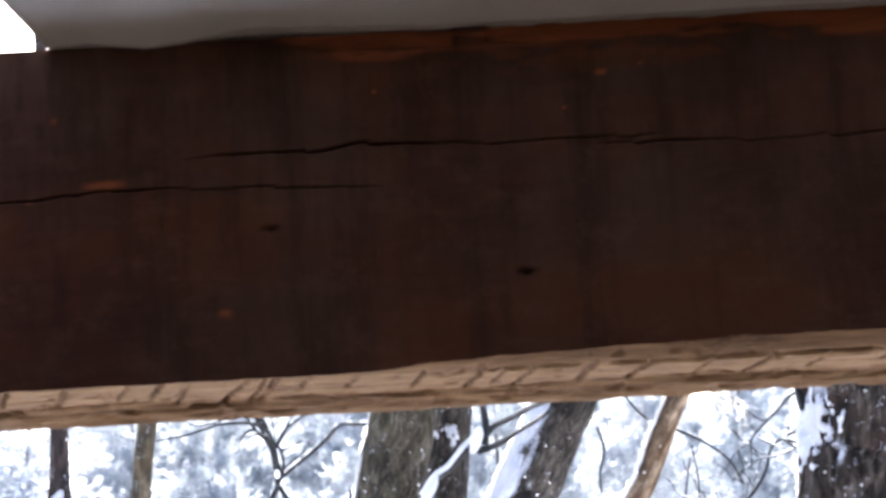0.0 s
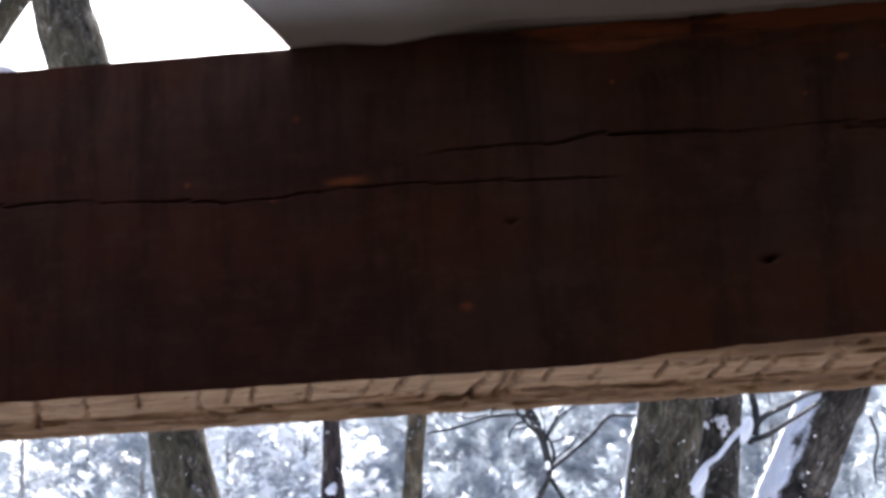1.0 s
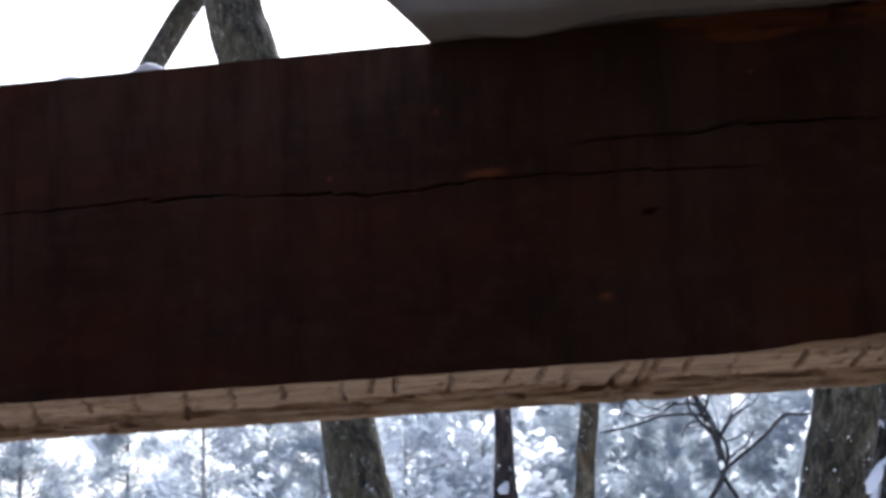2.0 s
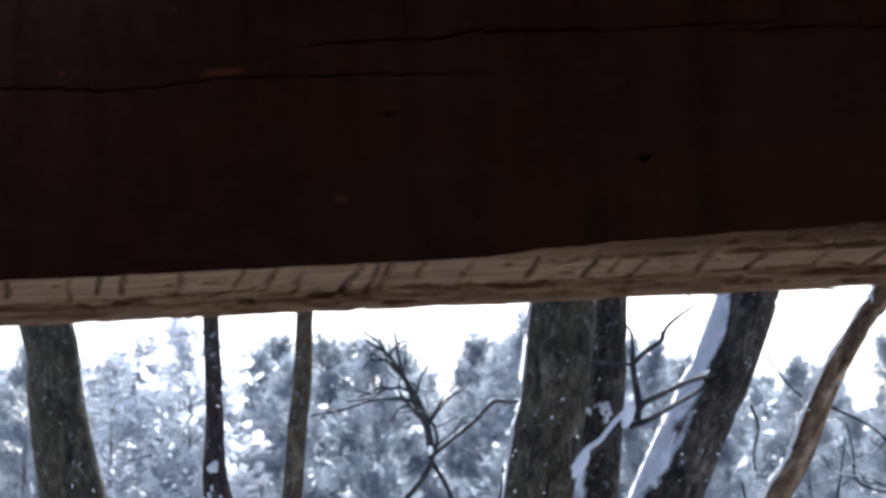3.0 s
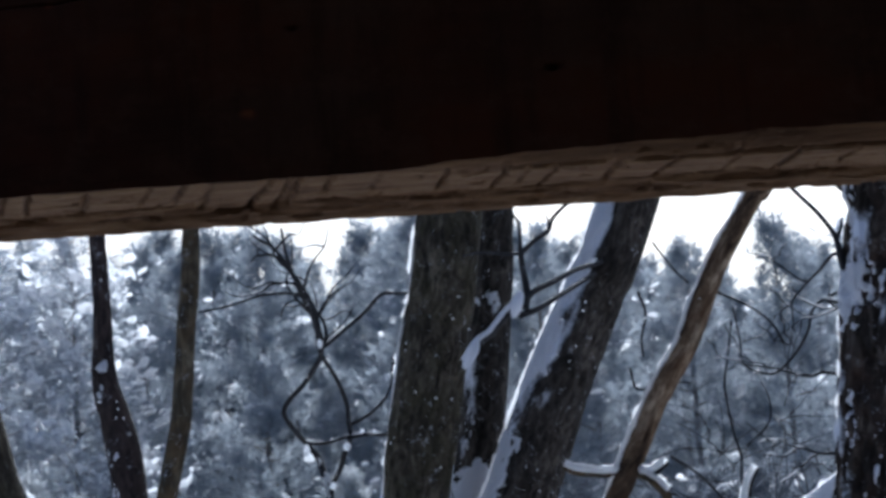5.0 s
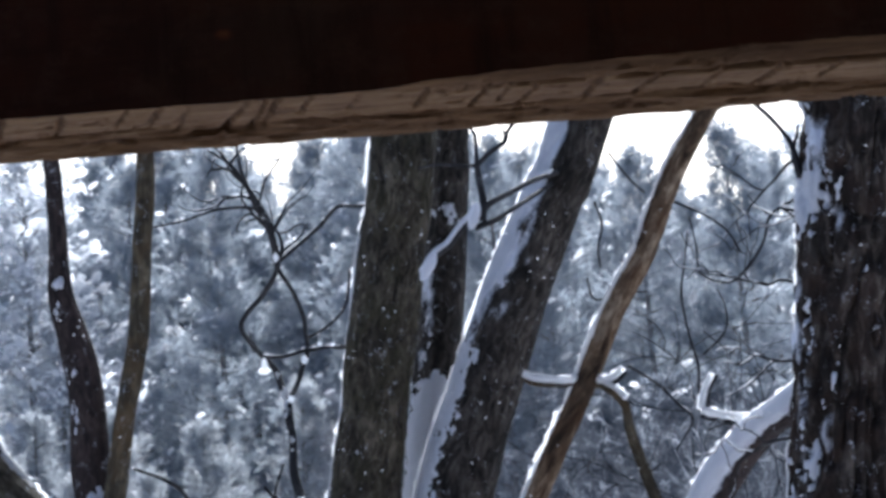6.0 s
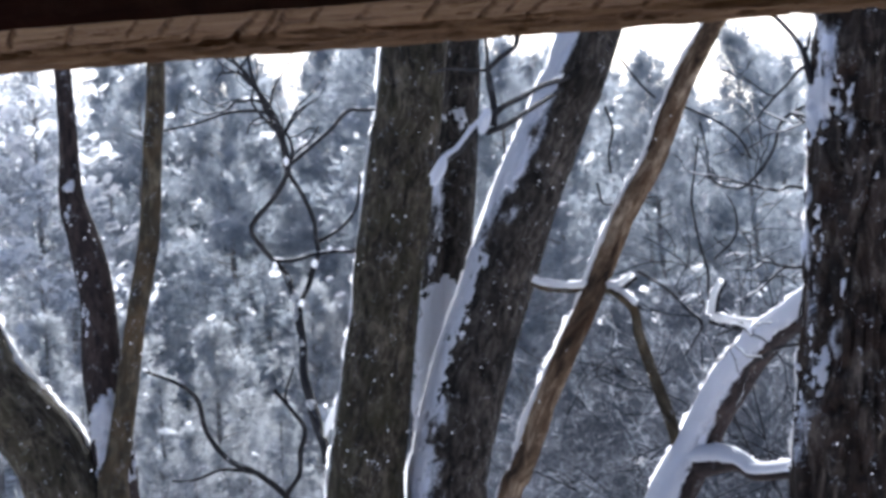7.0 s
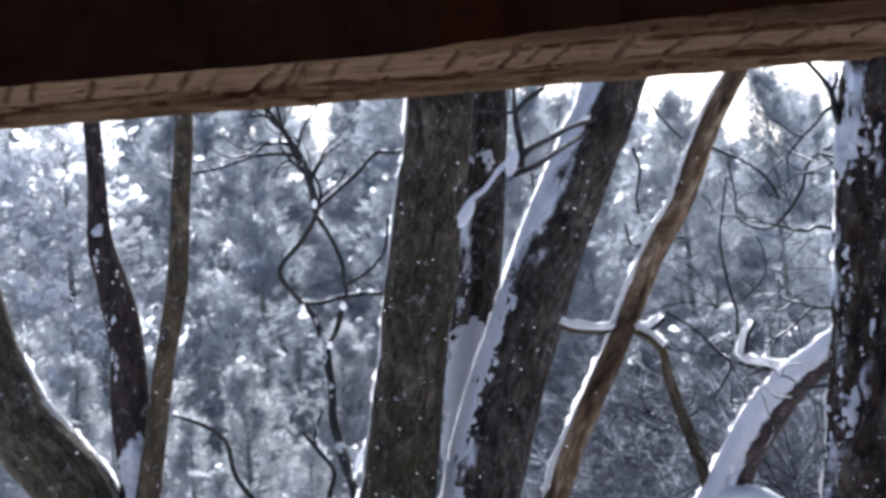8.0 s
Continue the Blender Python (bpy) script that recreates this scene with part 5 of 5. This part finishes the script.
def spray_tree(rng, h, wide):
    """A far conifer as a fuzzy cone of needle sprays."""
    v = []
    z = h * 0.08
    while z < h:
        k = z / h
        reach = wide * math.sin(math.pi * min(0.99, 0.18 + 0.82 * k)) ** 0.55 * rng.uniform(0.65, 1.2) + 0.3
        for j in range(7 if k < 0.8 else 5):
            a = rng.uniform(0, 6.283)
            for s in (0.3, 0.6, 0.85, 1.05):
                r = reach * s * rng.uniform(0.7, 1.2)
                c = np.array([math.cos(a) * r, math.sin(a) * r, z - 0.25 * r + rng.uniform(-.3, .3)])
                size = rng.uniform(0.9, 1.7) * (1.1 - 0.5 * k)
                b = a + rng.uniform(-0.9, 0.9)
                d = np.array([math.cos(b), math.sin(b), rng.uniform(-0.7, 0.2)]) * size
                w = np.array([-math.sin(b), math.cos(b), rng.uniform(-.5, .5)]) * size * 0.42
                v += [c - d * 0.5, c + w, c + d, c - w]
        z += 0.75 - 0.35 * k
    # the closed inside of the crown
    a = np.linspace(0, 2 * np.pi, 7)
    levels = np.linspace(0.02, 0.82, 8)
    ring = [[(math.cos(b) * r, math.sin(b) * r, k * h) for b in a] for k, r in ((k, wide * math.sin(math.pi * (0.18 + 0.82 * k)) ** 0.55 * rng.uniform(0.35, 0.65)) for k in levels)]
    for lo, hi in zip(ring, ring[1:]):
        for i in range(6):
            v += [np.array(q) for q in (lo[i], lo[i + 1], hi[i + 1], hi[i])]
    return np.array(v)


def far_hill():
    """A wooded hill added far off, pale with snow, its haze painted as glow."""
    xs = np.arange(-230, 190, 2.0)
    u = np.linspace(0, 1, 40)
    X, U = np.meshgrid(xs, u)
    p = np.stack([X, U * 40, X * 0], -1)

    def height(x, f):
        q = np.stack([x, x * 0, x * 0], -1)
        top = 42 + 7 * (fnoise(q * 0.02, 6) - 0.5)
        return -2 + (top + 2) * f

    Y = 280 + 60 * U + 7 * (fnoise(p * np.array([0.22, 0.22, 0]), 9) - 0.5)
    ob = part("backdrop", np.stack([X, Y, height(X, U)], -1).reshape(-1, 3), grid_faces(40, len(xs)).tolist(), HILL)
    tagged(ob, "far hill backdrop with snowy conifers, haze painted as pale glow", "hill", kind="structure")
    rng = random.Random(5)
    kinds = [spray_tree(rng, 22.0, rng.uniform(3.6, 5.4)) for k in range(6)]
    out = []
    for row in range(9):
        f = 0.02 + 0.98 * row / 8
        x = -150.0
        while x < 120:
            x += rng.uniform(2.8, 6.0)
            size = rng.uniform(0.55, 1.0) * (1 if rng.random() < 0.85 else 1.12)
            a = rng.uniform(0, 6.283)
            t = rng.choice(kinds) * size
            ca, sa = math.cos(a), math.sin(a)
            fx = f + rng.uniform(-0.05, 0.0)
            z = float(height(np.array([x]), fx)[0])
            out.append(np.stack([t[:, 0] * ca - t[:, 1] * sa + x, t[:, 0] * sa + t[:, 1] * ca + 278 + 60 * fx, t[:, 2] + z - 1.0], -1))
    out = np.vstack(out)
    tagged(part("far_wood", out, np.arange(len(out)).reshape(-1, 4).tolist(), HILL_WOOD, ob, "far snow-dusted conifers with haze painted into their colour", smooth=False), kind="stuff")


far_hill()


def frosted_shrub(seed, h, spread, mat, thick, levels):
    """A shrub of fine twigs white with frost."""
    rng = random.Random(seed)
    t = thing("frosted_shrub", "leafless shrub with fine frosted twigs" if mat is FROST else "bare dark shrub with a tangle of twigs", "shrub", "frosted shrubs")
    v, f = [], []

    def twig(p, d, l, r, level, tv, tf):
        """One bent, tapering twig and those that grow from it."""
        segs, base, knots = 5, len(tv), []
        bend = Vector((rng.uniform(-1, 1), rng.uniform(-1, 1), rng.uniform(-1.0, 0.5))) * 0.95
        for k in range(segs + 1):
            side = d.orthogonal().normalized()
            other = d.cross(side)
            rad = r * (1 - 0.55 * k / segs)
            tv.extend(tuple(p + (side * math.cos(a) + other * math.sin(a)) * rad) for a in (0, 2.094, 4.189))
            knots.append((p.copy(), d.copy()))
            p = p + d * (l / segs)
            d = (d + bend / segs * 1.6 + Vector((rng.uniform(-1, 1), rng.uniform(-1, 1), rng.uniform(-1, 1))) * 0.26).normalized()
        for k in range(segs):
            m = base + 3 * k
            tf.extend([(m, m + 1, m + 4, m + 3), (m + 1, m + 2, m + 5, m + 4), (m + 2, m, m + 3, m + 5)])
        if level:
            for k in range(4 if level > 1 else 5):
                q, qd = rng.choice(knots[3:] if level == levels else knots[1:])
                nd = (qd + Vector((rng.uniform(-1, 1), rng.uniform(-1, 1), rng.uniform(-0.8, 0.8))) * 0.9).normalized()
                twig(q.copy(), nd, l * rng.uniform(0.36, 0.68), max(r * 0.6, thick), level - 1, v, f)

    for k in range(8 if mat is FROST else 5):
        d = Vector((rng.uniform(-spread, spread), rng.uniform(-spread, spread), 1)).normalized()
        sv, sf = [], []
        twig(Vector((rng.uniform(-.3, .3), rng.uniform(-.3, .3), -0.1)), d, h * 0.5, 0.006 * h / 3, levels, sv, sf)
        part("stem", sv, sf, mat, t, smooth=False)
    tagged(part("crown", v, f, mat, t, smooth=False), kind="stuff")
    return t


shrubs = [frosted_shrub(200 + k, 3.2, 0.6, FROST, 0.0017, 4) for k in range(4)]
tangles = [frosted_shrub(220 + k, 3.2, 0.5, BARK_TWIG, 0.0026, 3) for k in range(2)]
for k, mdl in enumerate(shrubs):
    mdl.matrix_world = pose(-9 - 1.7 * k, 17 + k, ground_z(-9 - 1.7 * k, 17 + k))
for i in range(9):
    az, d = radians(rng.uniform(-14.5, -3.5)), rng.uniform(14, 27)
    place(rng.choice(shrubs), math.tan(az) * d + 0.12, d, rng.uniform(0, 360), (1.85 + d * math.tan(radians(rng.uniform(1.0, 5.5)))) / 2.5)
for az, d, el in ((3.4, 27, 8.6), (4.8, 29, 10.2), (5.6, 27, 9.4), (6.6, 26, 10.6), (7.2, 30, 9.8), (8.0, 28, 10.2), (9.6, 27, 11.0), (11.6, 26, 10.2)):
    x = math.tan(radians(az)) * d + 0.12
    place(rng.choice(shrubs), x, d, rng.uniform(0, 360), (1.85 + d * math.tan(radians(el))) / 2.7)
for mdl, (az, d, el) in zip(tangles, ((7.8, 11.5, 7.0), (9.6, 12.5, 9.0))):
    x = math.tan(radians(az)) * d + 0.12
    mdl.matrix_world = pose(x, d, ground_z(x, d) - 0.05)
    mdl.scale = (((1.85 + d * math.tan(radians(el))) / 2.3,) * 3)


# ---- falling snow ----
def falling_snow(count):
    rng = random.Random(8)
    v, f = [], []
    bm = bmesh.new()
    bmesh.ops.create_icosphere(bm, subdivisions=1, radius=1.0)
    ball_v = [vert.co.copy() for vert in bm.verts]
    ball_f = [tuple(vert.index for vert in face.verts) for face in bm.faces]
    bm.free()
    for i in range(count):
        d = rng.uniform(1.6, 11.0)
        az, el = radians(rng.uniform(-22, 13)), radians(rng.uniform(-2, 11))
        c = Vector((0.13 + math.tan(az) * d, -1.2 + d, 1.83 + math.tan(el) * d))
        if c.y < 0.4:
            continue
        r = rng.uniform(0.0010, 0.0034) * (1 if rng.random() < 0.85 else 1.6)
        r = min(r, d * 0.0005)
        m = len(v)
        for p in ball_v:
            v.append(tuple(c + p * r * rng.uniform(0.75, 1.2)))
        f += [(m + a, m + b, m + d3) for a, b, d3 in ball_f]
    ob = part("falling_snow", v, f, FLAKE)
    tagged(ob, "loose snowflakes drifting between the trees", "snowflakes", kind="stuff")


falling_snow(800)
